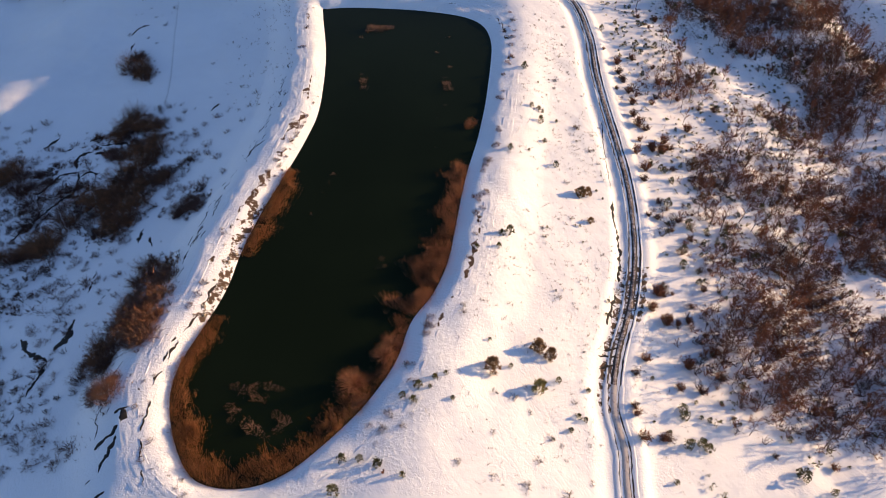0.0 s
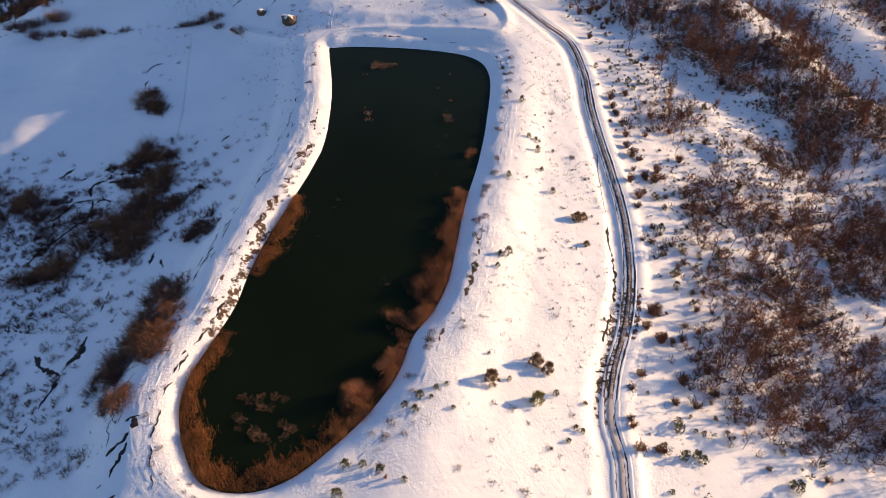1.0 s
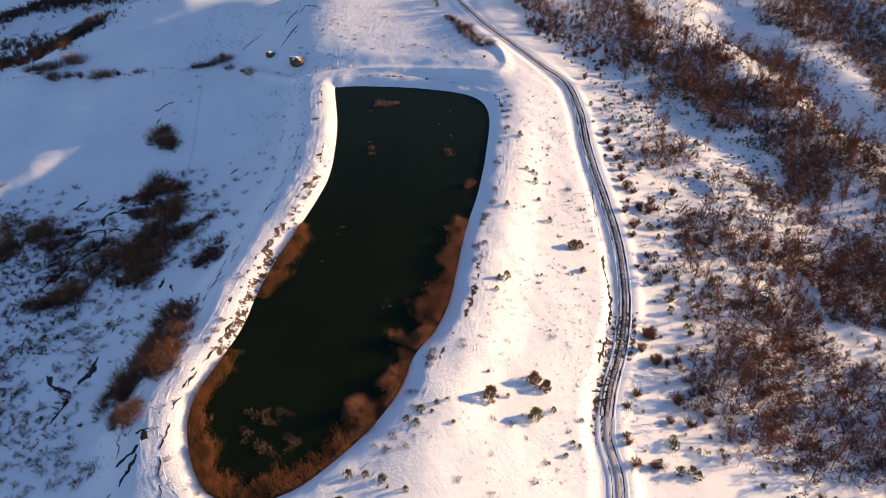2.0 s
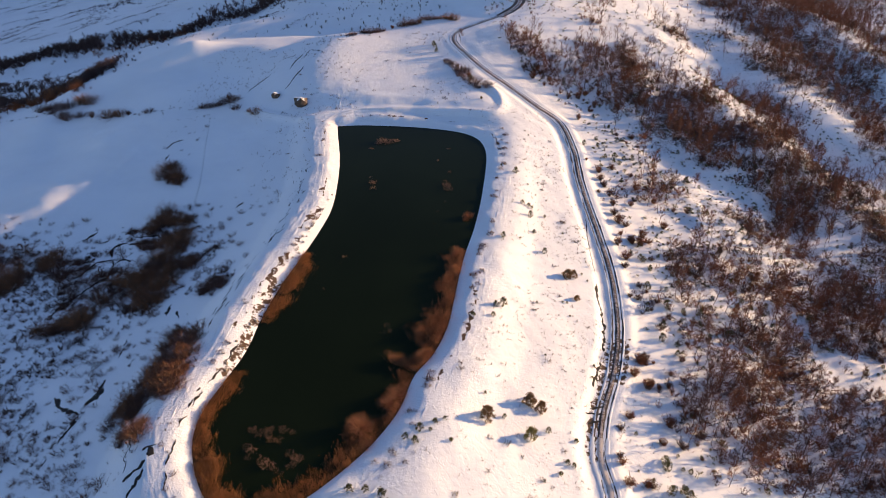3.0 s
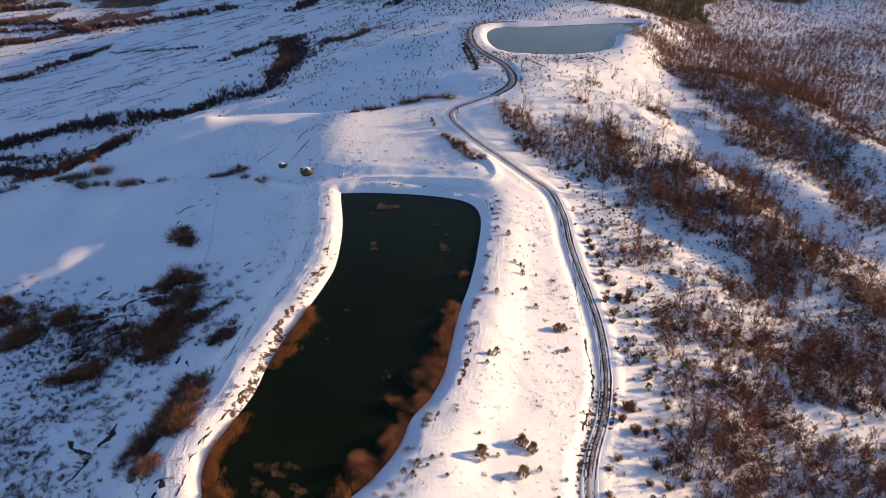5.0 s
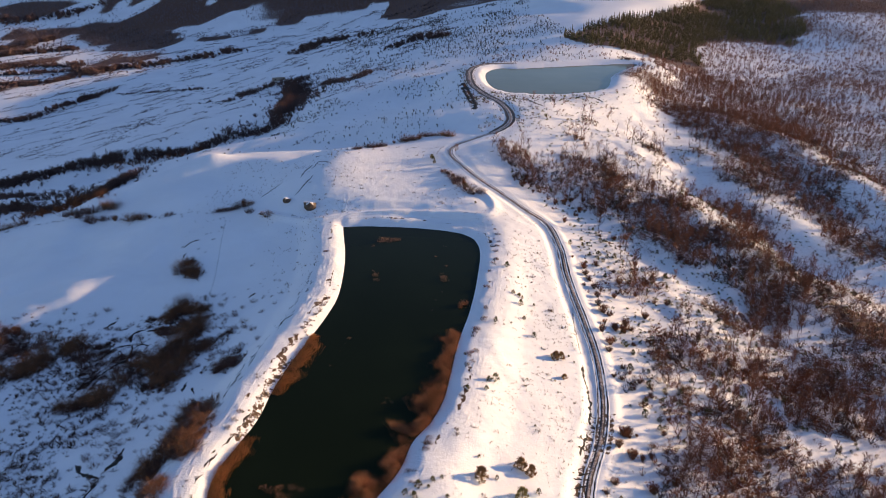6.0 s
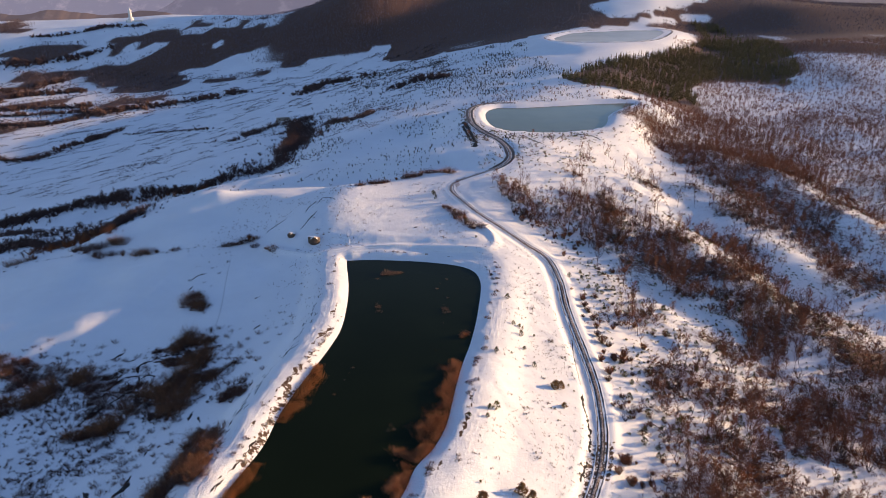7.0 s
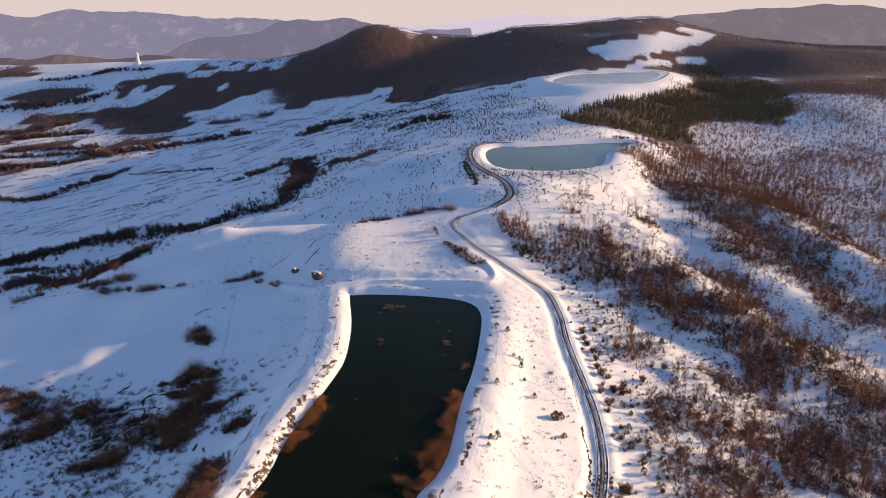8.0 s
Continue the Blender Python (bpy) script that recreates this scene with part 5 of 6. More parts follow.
reed_bed(lambda x, y: x < -20 and -103 < y < -74, lambda x, y: 6.0 - 0.22 * abs(y + 88), 6000, 2.3, "ginger dead reeds along the sunlit western shore")
reed_bed(lambda x, y: x < -30 and -148 < y < -119, lambda x, y: 3.5, 5500, 2.1, "ginger reeds along the south-western shore")
reed_bed(lambda x, y: -41 < x < -9 and y < -141, lambda x, y: 4.2, 8500, 2.2, "dense ginger reeds at the southern end of the water")
reed_bed(lambda x, y: x > -9 and -146 < y < -122, lambda x, y: 4.6, 5000, 1.9, "brown reeds under the willow bushes", WILLOW)
reed_bed(lambda x, y: x > 0 and -121 < y < -103, lambda x, y: 6.8, 8000, 2.5, "rust-brown reeds on the eastern shore", WILLOW)
reed_bed(lambda x, y: x > 5 and -103 < y < -74, lambda x, y: 4.4, 6000, 2.3, "rust-brown reeds along the eastern shore", WILLOW)
willow = Kind([plant("willow_bush", [("rod_fan", a, WILLOW), ("crown", b, WILLOW)], "round leafless willow bush with orange-brown rods at the waterside", "willow", "willows at the water") for a, b in (fan_shape(rng, 3.6, 320), fan_shape(rng, 3.2, 300))])
for x, y, s in ((-10.2, -136.5, 1.1), (-4.6, -130.2, 0.95), (-3.0, -127.8, 0.85), (-8.8, -141.0, 0.7)):
    willow.stand(x, y, s, rng, 0.0, -0.25)
small_willow = Kind([plant("waterside_tuft", [("rod_fan", a, WILLOW), ("crown", b, WILLOW)], "small rust-brown tuft standing in the water", "tuft") for a, b in (fan_shape(rng, 1.8, 130),)])
small_willow.stand(17.0, -56.5, 1.3, rng, 0.0, -0.2)
small_willow.stand(15.9, -58.2, 0.8, rng, 0.0, -0.2)
# dead reed clumps out in the water
tuft = Kind([plant("dead_reed_clump", [("stool", np.concatenate(thicket_shape(rng, h, r, 60)), STRAW)], "pale dead reed clump breaking the dark water", "reeds", "reed clumps in the water") for h, r in ((0.6, 0.7), (0.5, 0.9), (0.8, 0.6))])
for x, y, s in ((-31.5, -136.0, 0.9), (-29.7, -137.2, 1.1), (-28.0, -136.4, 0.9), (-25.2, -136.3, 1.0), (-23.4, -137.0, 0.8), (-27.6, -138.6, 0.9), (-25.9, -138.9, 0.9), (-31.8, -140.2, 0.9), (-30.6, -141.4, 0.9), (-31.2, -143.2, 0.7), (-28.4, -143.5, 1.1),
    (-27.0, -145.0, 1.2), (-25.6, -146.0, 0.8), (-23.0, -142.2, 1.0), (-21.6, -143.6, 1.1), (-22.6, -145.2, 0.9), (-24.4, -147.0, 0.7)):
    tuft.stand(x, y, s * 1.5, rng, 0.0, -0.12)
for x, y, s in ((-10.5, -4.8, 1.7), (-8.6, -5.2, 2.0), (-6.8, -4.6, 1.7), (-5.2, -4.2, 1.2), (-11.8, -6.0, 1.2), (-14.2, -10.0, 0.9), (-12.4, -35.0, 1.1), (-12.0, -38.4, 1.2), (-13.0, -31.0, 0.7), (11.2, -37.0, 1.2), (11.6, -39.4, 1.5), (11.0, -34.0, 0.7), (9.0, -20.0, 0.6), (12.8, -11.0, 0.7), (7.2, -66.0, 0.5), (-18.0, -76.0, 0.6), (10.3, -47.5, 0.6), (8.0, -53.0, 0.6), (12.6, -28.0, 0.6), (-5.6, -105.0, 0.7), (-6.6, -107.4, 0.7), (-4.8, -107.0, 0.5),
    (-19.0, -79.0, 0.5), (-20.2, -82.5, 0.5), (-22.0, -90.0, 0.4), (6.8, -60.0, 0.5), (10.0, -15.0, 0.5)):
    tuft.stand(x, y, s * 1.5, rng, 0.0, -0.15)

# ---- thickets and runnels on the shaded western slope ----
dark_bush = Kind([plant("bramble_bush", [("stool", a, THICKET), ("crown", b, RUSSET if k % 2 else TWIG)], "dark brown leafless bramble bush on the shaded snowy slope", "bush", "bushes on the western slope") for k, (a, b) in enumerate(thicket_shapes)])
gold_bush = Kind([plant("tawny_bush", [("stool", a, BARK), ("crown", b, WILLOW)], "tawny leafless bush among dark brambles", "bush", "tawny bushes on the western slope") for a, b in (thicket_shape(rng, 2.4, 1.5, 150), thicket_shape(rng, 2.0, 1.3, 130))])
for outline, count, tawny in THICKETS:
    lo, hi = outline.min(0), outline.max(0)
    bx, by = scatter(rng, count, (lo[0], hi[0], lo[1], hi[1]), lambda x, y: np.where(shore_distance(x, y, outline, 5.0) < 0.2, 1.0, 0.0), 0.9, 30)
    for x, y in zip(bx, by):
        gold = rng.uniform() < tawny
        (gold_bush if gold else dark_bush).stand(x, y, rng.uniform(1.3, 2.0) if gold else rng.uniform(0.65, 1.5), rng)


vx, vy = scatter(rng, 3000, (-150, -46, -150, 0), lambda x, y: np.maximum(in_thicket(x, y, 3.0) * np.clip(0.45 + 2.4 * fractal(x, y, 7, 3, 133), 0.04, 1), np.clip(0.06 + 0.7 * fractal(x, y, 16, 3, 137), 0, 0.22) * step(-x, 58, 75) * step(-y, 30, 55)), 0, 24)
tagged(new("bramble_undergrowth", soup("bramble_undergrowth", baked([np.concatenate(dome_shape(rng, h, w, 12, 1.3)) for h, w in ((0.8, 0.9), (1.1, 0.8), (1.4, 1.0), (0.7, 1.1))], vx, vy, rng.uniform(0.5, 1.25, len(vx)), rng), BRAMBLE)), "low brown brambles straggling round the thickets", "undergrowth", kind="stuff")
wx, wy = scatter(rng, 520, (-135, -48, -150, -30), lambda x, y: np.clip(0.12 + 1.3 * fractal(x, y, 24, 3, 131) + 0.5 * step(-x, 60, 80) * step(-y, 20, 50), 0, 0.8) * step(shore_distance(x, y, POND, 40), 14, 18), 2.0)
thin_bush = Kind([plant("thin_shrub", [("stool", a, GRASS), ("crown", b, TWIG)], "thin leafless shrub in blue-shaded snow", "shrub", "thin shrubs on the western slope") for a, b in (thicket_shape(rng, 1.1, 0.8, 26), thicket_shape(rng, 0.8, 0.6, 20), thicket_shape(rng, 1.5, 0.8, 34))])
for x, y in zip(wx[:280], wy[:280]):
    thin_bush.stand(x, y, rng.uniform(0.6, 1.45), rng)
state = np.random.default_rng(611)
lx, ly = scatter(state, 620, (-130, -46, -150, -44), lambda x, y: np.clip(0.2 + 1.6 * fractal(x, y, 18, 3, 153), 0.02, 0.9) * step(shore_distance(x, y, POND, 40), 13, 18), 1.3)
lx, ly = np.concatenate([wx[280:640], lx]), np.concatenate([wy[280:640], ly])
tagged(new("low_scrub", soup("low_scrub", baked([np.concatenate(thicket_shape(state, h, w, n)) for h, w, n in ((1.1, 0.8, 34), (0.8, 0.7, 28), (1.4, 0.8, 44))], lx, ly, state.uniform(0.6, 1.45, len(lx)), state), TWIG)), "thin leafless scrub scattered over the blue-shaded snow", "scrub", kind="stuff")
for x, y, s in ((-42, -25, 1.2), (-48, -30, 0.9), (-46, -31, 0.9), (-42, -37, 1.1), (-43, -35, 0.9), (-50, -40, 0.9), (-49, -38, 0.8), (-45, -48, 0.9), (-47, -42, 0.9), (-46, -36, 0.7), (-44, -41, 0.9), (-54, -37, 0.6)):
    thin_bush.stand(x, y, s, rng)
lump = Kind([plant("dark_tussock", [("stool", np.concatenate(thicket_shape(rng, 0.6, 0.5, 40)), THICKET)], "small dark tussock alone in the snow", "tussock")])
for x, y in zip(rng.uniform(-48, 20, 34), rng.uniform(24, 94, 34)):
    lump.stand(x, y, rng.uniform(0.5, 1.4), rng)
for x, y, s in ((-60, -14, 1.2), (-43, -9, 1.1), (-59, -12.6, 0.6), (-30.6, -18.4, 1.5)):
    lump.stand(x, y, s, rng)
# tussocks along the embankment edge
edge = offset_loop(POND, 4.6)
picks = [p for p in edge if rng.uniform() < np.clip(0.12 + 1.3 * fractal(p[0], p[1], 14, 3, 147), 0, 0.6)]
for p in picks[:110]:
    sprig.stand(p[0] + rng.normal(0, 0.8), p[1] + rng.normal(0, 0.8), 0.35 + 0.9 * rng.uniform() ** 1.6, rng)
bank_brush = Kind([plant("bank_brush", [("stool", a, GRASS), ("crown", b, RUST)], "rust-brown brush on the snowy embankment edge", "brush", "brush along the embankment") for a, b in (thicket_shape(rng, 0.9, 0.9, 90), thicket_shape(rng, 0.7, 1.1, 80))])
for x, y in ((33.6, -5.1), (33.4, -9.7), (32.5, -14.1), (31.4, -18.1), (30.5, -23.1), (29.4, -28.4), (27.8, -35.8), (26.6, -42.7), (25.5, -47.6), (23.1, -60), (22, -66.4), (20.2, -70.9), (15.7, -86.2), (17, -89.5), (-31.8, -18), (-25.5, -47.2), (-26.5, -53.1), (-26.9, -56.5), (-28.3, -61.9), (-29.1, -65.6), (-30, -70.8),
    (-30.4, -72.9), (-31.3, -75.2), (-32.5, -76.9), (-33.3, -77.7), (-31.5, -78.3), (-29.6, -67.6), (-27.6, -59), (-31.0, -74), (-34.0, -80), (-34.6, -83), (-25.0, -43.5)):
    bank_brush.stand(x + rng.normal(0, 0.3), y + rng.normal(0, 0.9), rng.uniform(0.7, 1.3) if x > 0 else rng.uniform(0.35, 0.95), rng)
for x, y, s in ((-27.6, -58, 1.0), (-28.4, -61, 1.1), (-29.4, -64, 1.0), (-30.6, -68, 1.1), (-32, -72, 1.0), (-33.5, -76, 0.9), (19.4, -73, 1.2), (19.0, -75, 1.1), (18.4, -77, 0.9), (17.4, -86, 1.0), (18.6, -85, 1.0), (16.6, -88, 0.8), (23.5, -61, 0.9), (4.6, -122, 1.2), (4.2, -124, 1.2), (3.6, -126, 1.0),
    (-41.5, -112, 1.0), (-42.3, -115, 1.1), (-43.2, -118, 0.9), (32, -7, 0.7), (31, -25, 0.8), (26, -47, 0.8), (33, 1, 0.7)):
    bank_brush.stand(x, y, s, rng)


def runnel(points, width):
    """A dark strip winding over the snow, for melted ground and for painted ditch shade."""
    line = open_curve(points, 0.35)
    wob = np.stack([0.6 * fractal(line[:, 0], line[:, 1], 2.2, 2, 141 + k) + 0.55 * fractal(line[:, 0], line[:, 1], 0.9, 2, 151 + k) for k in (0, 2)], 1)
    line = line + wob
    t = np.gradient(line, axis=0)
    t /= np.maximum(np.hypot(*t.T)[:, None], 1e-6)
    n = np.stack([-t[:, 1], t[:, 0]], 1)
    w = width * (0.30 + 3.0 * np.abs(fractal(line[:, 0], line[:, 1], 1.3, 3, 145))) * np.minimum(1, 0.25 + np.minimum(np.arange(len(line)), np.arange(len(line))[::-1]) / 6)
    u = np.array([-1, -0.5, 0.0, 0.5, 1])
    P = line[:, None] + n[:, None] * (w[:, None] * u)[..., None]
    z = surface(P[..., 0], P[..., 1]) + 0.11 - 0.05 * (1 - u[None] ** 2) - 0.12 * (np.abs(u[None]) == 1)
    m, k = z.shape
    i = (np.arange(m - 1)[:, None] * k + np.arange(k - 1)).ravel()
    me = mesh_of("runnel", np.concatenate([P, z[..., None]], 2).reshape(-1, 3).tolist(), np.stack([i, i + 1, i + k + 1, i + k], 1).tolist(), SOIL, True)
    return tagged(new("runnel", me), "dark strip: bare wet ground melted through the snow, and painted ditch shade", "runnel", kind="structure")


for points, width in (([(-82.1, -115.7), (-80.1, -118), (-78.8, -119.8), (-76.2, -121.3), (-73.1, -122.9)], 0.6), ([(-73.1, -122.9), (-73.2, -126.8), (-74.1, -131.7)], 0.45), ([(-72.9, -120.3), (-72.2, -118.9), (-71, -116.9), (-71.5, -114.3), (-71.6, -111.9)], 0.75),
    ([(-99.7, -81.9), (-97.8, -77.2), (-94.8, -73.5), (-92.2, -68.4), (-88.7, -64.8), (-88.7, -60.3), (-90.3, -56.5)], 0.42), ([(-90.5, -57.1), (-93.9, -56.5), (-96.2, -59), (-97.8, -63.3), (-99.8, -64.2)], 0.5), ([(-98.6, -64.4), (-96.6, -69.2)], 0.35), ([(-104.3, -44.8), (-102.1, -41.8), (-100.5, -40.2)], 0.45),
    ([(-90.9, -43.1), (-86.9, -42.2)], 0.4), ([(-88.1, -49.2), (-83.7, -50.3)], 0.4), ([(-91.2, -55.1), (-92.4, -51.4), (-91.5, -49.2), (-88.4, -48.2)], 0.45), ([(-89.1, -59), (-86.4, -57.3), (-84, -59)], 0.4), ([(-63.6, -89.9), (-63.4, -85.2)], 0.4), ([(-61.1, -88.6), (-59.5, -92)], 0.35), ([(-98.1, -46.6), (-96.3, -46.3), (-95.3, -45.1)], 0.35),
    ([(-86.6, -46.2), (-80.7, -46.4), (-76.7, -49.2)], 0.4), ([(-71.7, -97.2), (-71.3, -99.6)], 0.3), ([(-71.2, -101), (-71.2, -104.5)], 0.25), ([(-74.9, -137.7), (-74.5, -135.9)], 0.4), ([(-50.8, -152.5), (-50.5, -150.1), (-49.7, -147.7), (-49.6, -146.2)], 0.5), ([(-53.1, -148.5), (-51.9, -147.3), (-49.9, -145.2), (-49.4, -141.4)], 0.55),
    ([(-51.1, -141.8), (-48.6, -140.9)], 0.45), ([(-52.6, -154.3), (-51.9, -153.8)], 0.5), ([(-49.8, -157.1), (-48.4, -155.7)], 0.9), ([(-45.4, -131.1), (-44.9, -128.7)], 0.4), ([(-44.6, -126.7), (-44.2, -125.3)], 0.35), ([(-66.9, -107.3), (-66.4, -106)], 0.3), ([(-92, 9), (-90, 13), (-87, 14)], 0.5), ([(-90, 0), (-90, 4)], 0.45), ([(-54, -36), (-56, -39)], 0.4),
    # first two: shadow line of the roadside ditch, painted as dark strips
    ([(55, -45.6), (53.3, -58.6), (52.1, -72.2)], 0.10), ([(51.6, -78), (50.5, -86.1), (50.1, -94.5), (48.1, -103.3)], 0.30), ([(43, -116), (44.5, -112), (46.5, -107)], 0.35), ([(44.8, -114), (42.6, -113.4)], 0.4), ([(45.8, -110.5), (44.2, -109.6)], 0.35), ([(43.6, -122.3), (40.6, -122.6)], 0.5), ([(42.6, -124.2), (39.3, -124.2)], 0.45), ([(41.4, -126.8), (38.6, -127.6)], 0.85),
    ([(-41.8, -120.3), (-43, -124)], 0.16), ([(-43.6, -126), (-44.6, -130.5)], 0.2), ([(-45.2, -133), (-45.9, -136.5)], 0.16), ([(-45.7, -140), (-45.4, -145.4)], 0.2), ([(-45.2, -147), (-44.2, -151.5)], 0.18), ([(-43.8, -153), (-42.4, -156)], 0.18), ([(-39.2, -111.5), (-40.8, -117)], 0.2),
    ([(35, 236), (37, 207), (38, 179), (37, 149)], 1.6), ([(34, 222), (35, 196), (36, 170)], 1.2), ([(97, 178), (106, 185), (115, 185), (120, 181)], 0.7), ([(71, 176), (73, 160), (77, 150)], 0.6),
    ([(-47, 68), (-50, 61), (-51, 55)], 0.3), ([(-45, 54), (-47, 48), (-49, 42), (-51, 39)], 0.35), ([(-60, 55), (-64, 50), (-67, 44)], 0.3), ([(-38, 67), (-44, 71), (-46, 64)], 0.25)):
    runnel(points, width)


# short dark cracks in the snow along the outer edge of the embankment
crack_line = [p for p in offset_loop(POND, 11.5) if p[0] < -24 and -150 < p[1] < -25]
for k in range(95):
    i = int(rng.integers(0, len(crack_line) - 6))
    off = rng.normal(0, 1.1, 2)
    runnel([tuple(crack_line[i + j] + off + rng.normal(0, 0.25, 2)) for j in range(0, int(rng.integers(2, 5)), 1)], rng.uniform(0.08, 0.24))

def footprints(points, stride):
    """A line of deep footprints across the snow."""
    line = open_curve(points, stride)
    verts, faces = [], []
    for i, (x, y) in enumerate(line):
        z = ground_at(x, y) + 0.03
        a = 0.16 if i % 2 else -0.16
        k = len(verts)
        verts += [(x + a + 0.13 * math.cos(q * 1.047), y + 0.24 * math.sin(q * 1.047), z + 0.02 * (q % 2)) for q in range(6)]
        faces.append(tuple(range(k, k + 6)))
    me = mesh_of("footprints", verts, faces, SOIL)
    return tagged(new("footprints", me), "line of dark footprints crossing the shaded snowfield", "footprints", kind="stuff")


footprints([(-79, 25), (-77, 8), (-74, -10), (-72, -24), (-71, -36)], 0.9)


# stones of the western bank
def boulder(rng, size, material=STONE):
    bm = bmesh.new()
    bmesh.ops.create_icosphere(bm, subdivisions=2, radius=1)
    a = rng.uniform(0, 100)
    for v in bm.verts:
        n = noise.noise(v.co * 1.3 + Vector((a, 0, 0))) * 0.45 + noise.noise(v.co * 3.1 + Vector((0, a, 0))) * 0.16
        v.co = Vector((v.co.x * 1.25, v.co.y, v.co.z * 0.75)) * (1 + n) * size
    me = bpy.data.meshes.new("stone")
    bm.to_mesh(me)
    bm.free()
    me.materials.append(material)
    return me


stones = [boulder(rng, s) for s in (0.36, 0.48, 0.3)]
bank_line = offset_loop(POND, 1.6)
spots = [p for p in bank_line if p[0] < -30 and -121 < p[1] < -99]
for k in range(24):
    p = spots[int(rng.integers(len(spots)))] + rng.normal(0, 0.7, 2)
    ob = new("stone", stones[k % 3])
    s = rng.uniform(0.3, 0.8)
    ob.matrix_basis = Matrix.LocRotScale((p[0], p[1], ground_at(*p) + 0.1 * s), Euler((rng.uniform(-0.4, 0.4), rng.uniform(-0.4, 0.4), rng.uniform(0, 6.28))), (s, s, s))
    tagged(ob, "yellow-grey stone lying on the bare reservoir bank", "stone", "stones on the western bank")
snow_rock = boulder(rng, 2.2, SNOWY_EARTH)
for x, y, s in ((-43, 27, 1.15), (-54, 35, 0.75)):
    ob = new("rock_outcrop", snow_rock)
    ob.matrix_basis = Matrix.LocRotScale((x, y, ground_at(x, y) + 0.6 * s), Euler((0, 0, 2.0 * s)), (s, s, s * 1.1))
    tagged(ob, "bare earth-brown rock mound beside the embankment", "rock")

# ---- bushes on the knoll and field edges ----
for x, y, s in ((-128, -48, 1.7), (-199, 67, 1.9), (-195, 69, 1.8), (-191, 71, 1.5), (-143, 61, 2.6), (-140, 60, 2.2), (-145, 63, 1.8), (-126, 43, 1.9), (-123, 42, 2.0), (-120, 41, 1.6), (-71, 39, 1.4), (-73, 38, 1.4), (18, 108, 2.0), (20, 106, 1.7), (15, 109, 1.4), (-61, 26, 1.4)):
    gold_bush.stand(x, y, s, rng)
for x, y, s in ((-148, 51, 1.4), (-145, 49, 1.3), (-164, 65, 1.4), (-161, 64, 1.5), (-157, 62, 1.6), (-153, 61, 1.6), (-150, 60, 1.5), (-156, 58, 1.2), (-140, 49, 1.1), (-107, 38, 1.0), (-76, 37, 1.1), (-78, 36, 1.0), (-80, 36, 0.9), (-82, 36, 0.9), (-84, 36, 0.8), (-64, 28, 0.8), (-70, 32, 0.9),
    (-4, 103, 1.4), (-2, 104, 1.5), (0, 104, 1.5), (2, 104, 1.4), (6, 112, 1.3), (9, 110, 1.3), (12, 110, 1.1), (-22, 92, 1.0), (-20, 92, 1.1), (-18, 93, 1.2), (-16, 94, 1.1), (-14, 95, 1.0), (-28, 86, 0.9), (-26, 87, 0.8), (15, 61, 0.9), (16, 58, 1.0), (18, 55, 1.0), (20, 50, 1.2), (20, 46, 1.3), (22, 49, 1.2), (23, 42, 1.3), (25, 37, 1.3), (26, 34, 1.1), (30, 34, 1.3)):
    dark_bush.stand(x, y, 1.4 * s, rng)
for x, y, s in ((10, 78, 1.4), (10.6, 76, 1.2), (11, 71, 1.0), (27, 23, 0.8), (19, 53, 1.0), (24, 40, 1.1)):
    juniper.stand(x, y, s, rng)
for x, y, s in ((-188, 70, 1.3), (-134, 46, 1.2), (-116, 40, 1.1), (-74, 40, 1.0), (17, 57, 0.8), (23.5, 44, 0.9), (27, 33, 0.7), (-9, 100, 0.8), (4, 105, 1.1)):
    edge_bush.stand(x, y, s, rng)
wood_tree.stand(22, 80, 0.75, rng)
# turf and tussocks showing along the field edge, on the knoll and by the dam
for x, y in list(zip(np.linspace(-198, -86, 34), np.interp(np.linspace(-198, -86, 34), (-198, -190, -162, -144, -133, -112, -86), (60, 67, 60, 51, 45, 38, 36)))) + [(-42, 35), (-39, 31), (-37, 32), (-40, 29), (-47, 22), (-44, 20), (-49, 23), (-33, 9), (-24, 12.5), (-10, 61), (-8, 51), (4, 54), (-5, 62), (-4, 33), (6, 32), (14, 25), (22, 14), (-28, 20), (-81, 30), (-78, 28),
    (-77, 27), (-79, 22), (-80, 15), (-82, 13), (-82, 2), (-86, 7), (-85, 0), (-79, -13), (-78, -20), (-86, 18), (-93, 10)]:
    lump.stand(x + rng.normal(0, 0.7), y + rng.normal(0, 0.7), rng.uniform(0.6, 1.7), rng)


def hedge(points, half, count, size, shapes, material, label):
    """A hedgerow or belt of scrub too far off to count: ragged, of uneven width, with loose shrubs beside it."""
    line = open_curve(points, 1.0)
    k = rng.integers(0, len(line), count)
    at = line[k]
    wide = half * (0.45 + 0.9 * np.clip(0.5 + fractal(at[:, 0], at[:, 1], 26, 3, 155), 0.05, 1.4))
    stray = np.where(rng.uniform(0, 1, count) < 0.12, 3.2, 1.0)
    xy = at + rng.normal(0, 0.5, (count, 2)) * (wide * stray)[:, None]
    keep = fractal(xy[:, 0], xy[:, 1], 30, 3, 153) > -0.42
    xy = xy[keep]
    tall = size * rng.uniform(0.4, 1.3, len(xy)) * (0.8 + 0.6 * fractal(xy[:, 0], xy[:, 1], 18, 2, 157)) * np.where(stray[keep] > 1, 0.6, 1)
    return tagged(new("hedgerow", soup("hedgerow", baked(shapes, xy[:, 0], xy[:, 1], tall, rng), material)), label, "hedgerow", "hedgerows of the valley", kind="stuff")


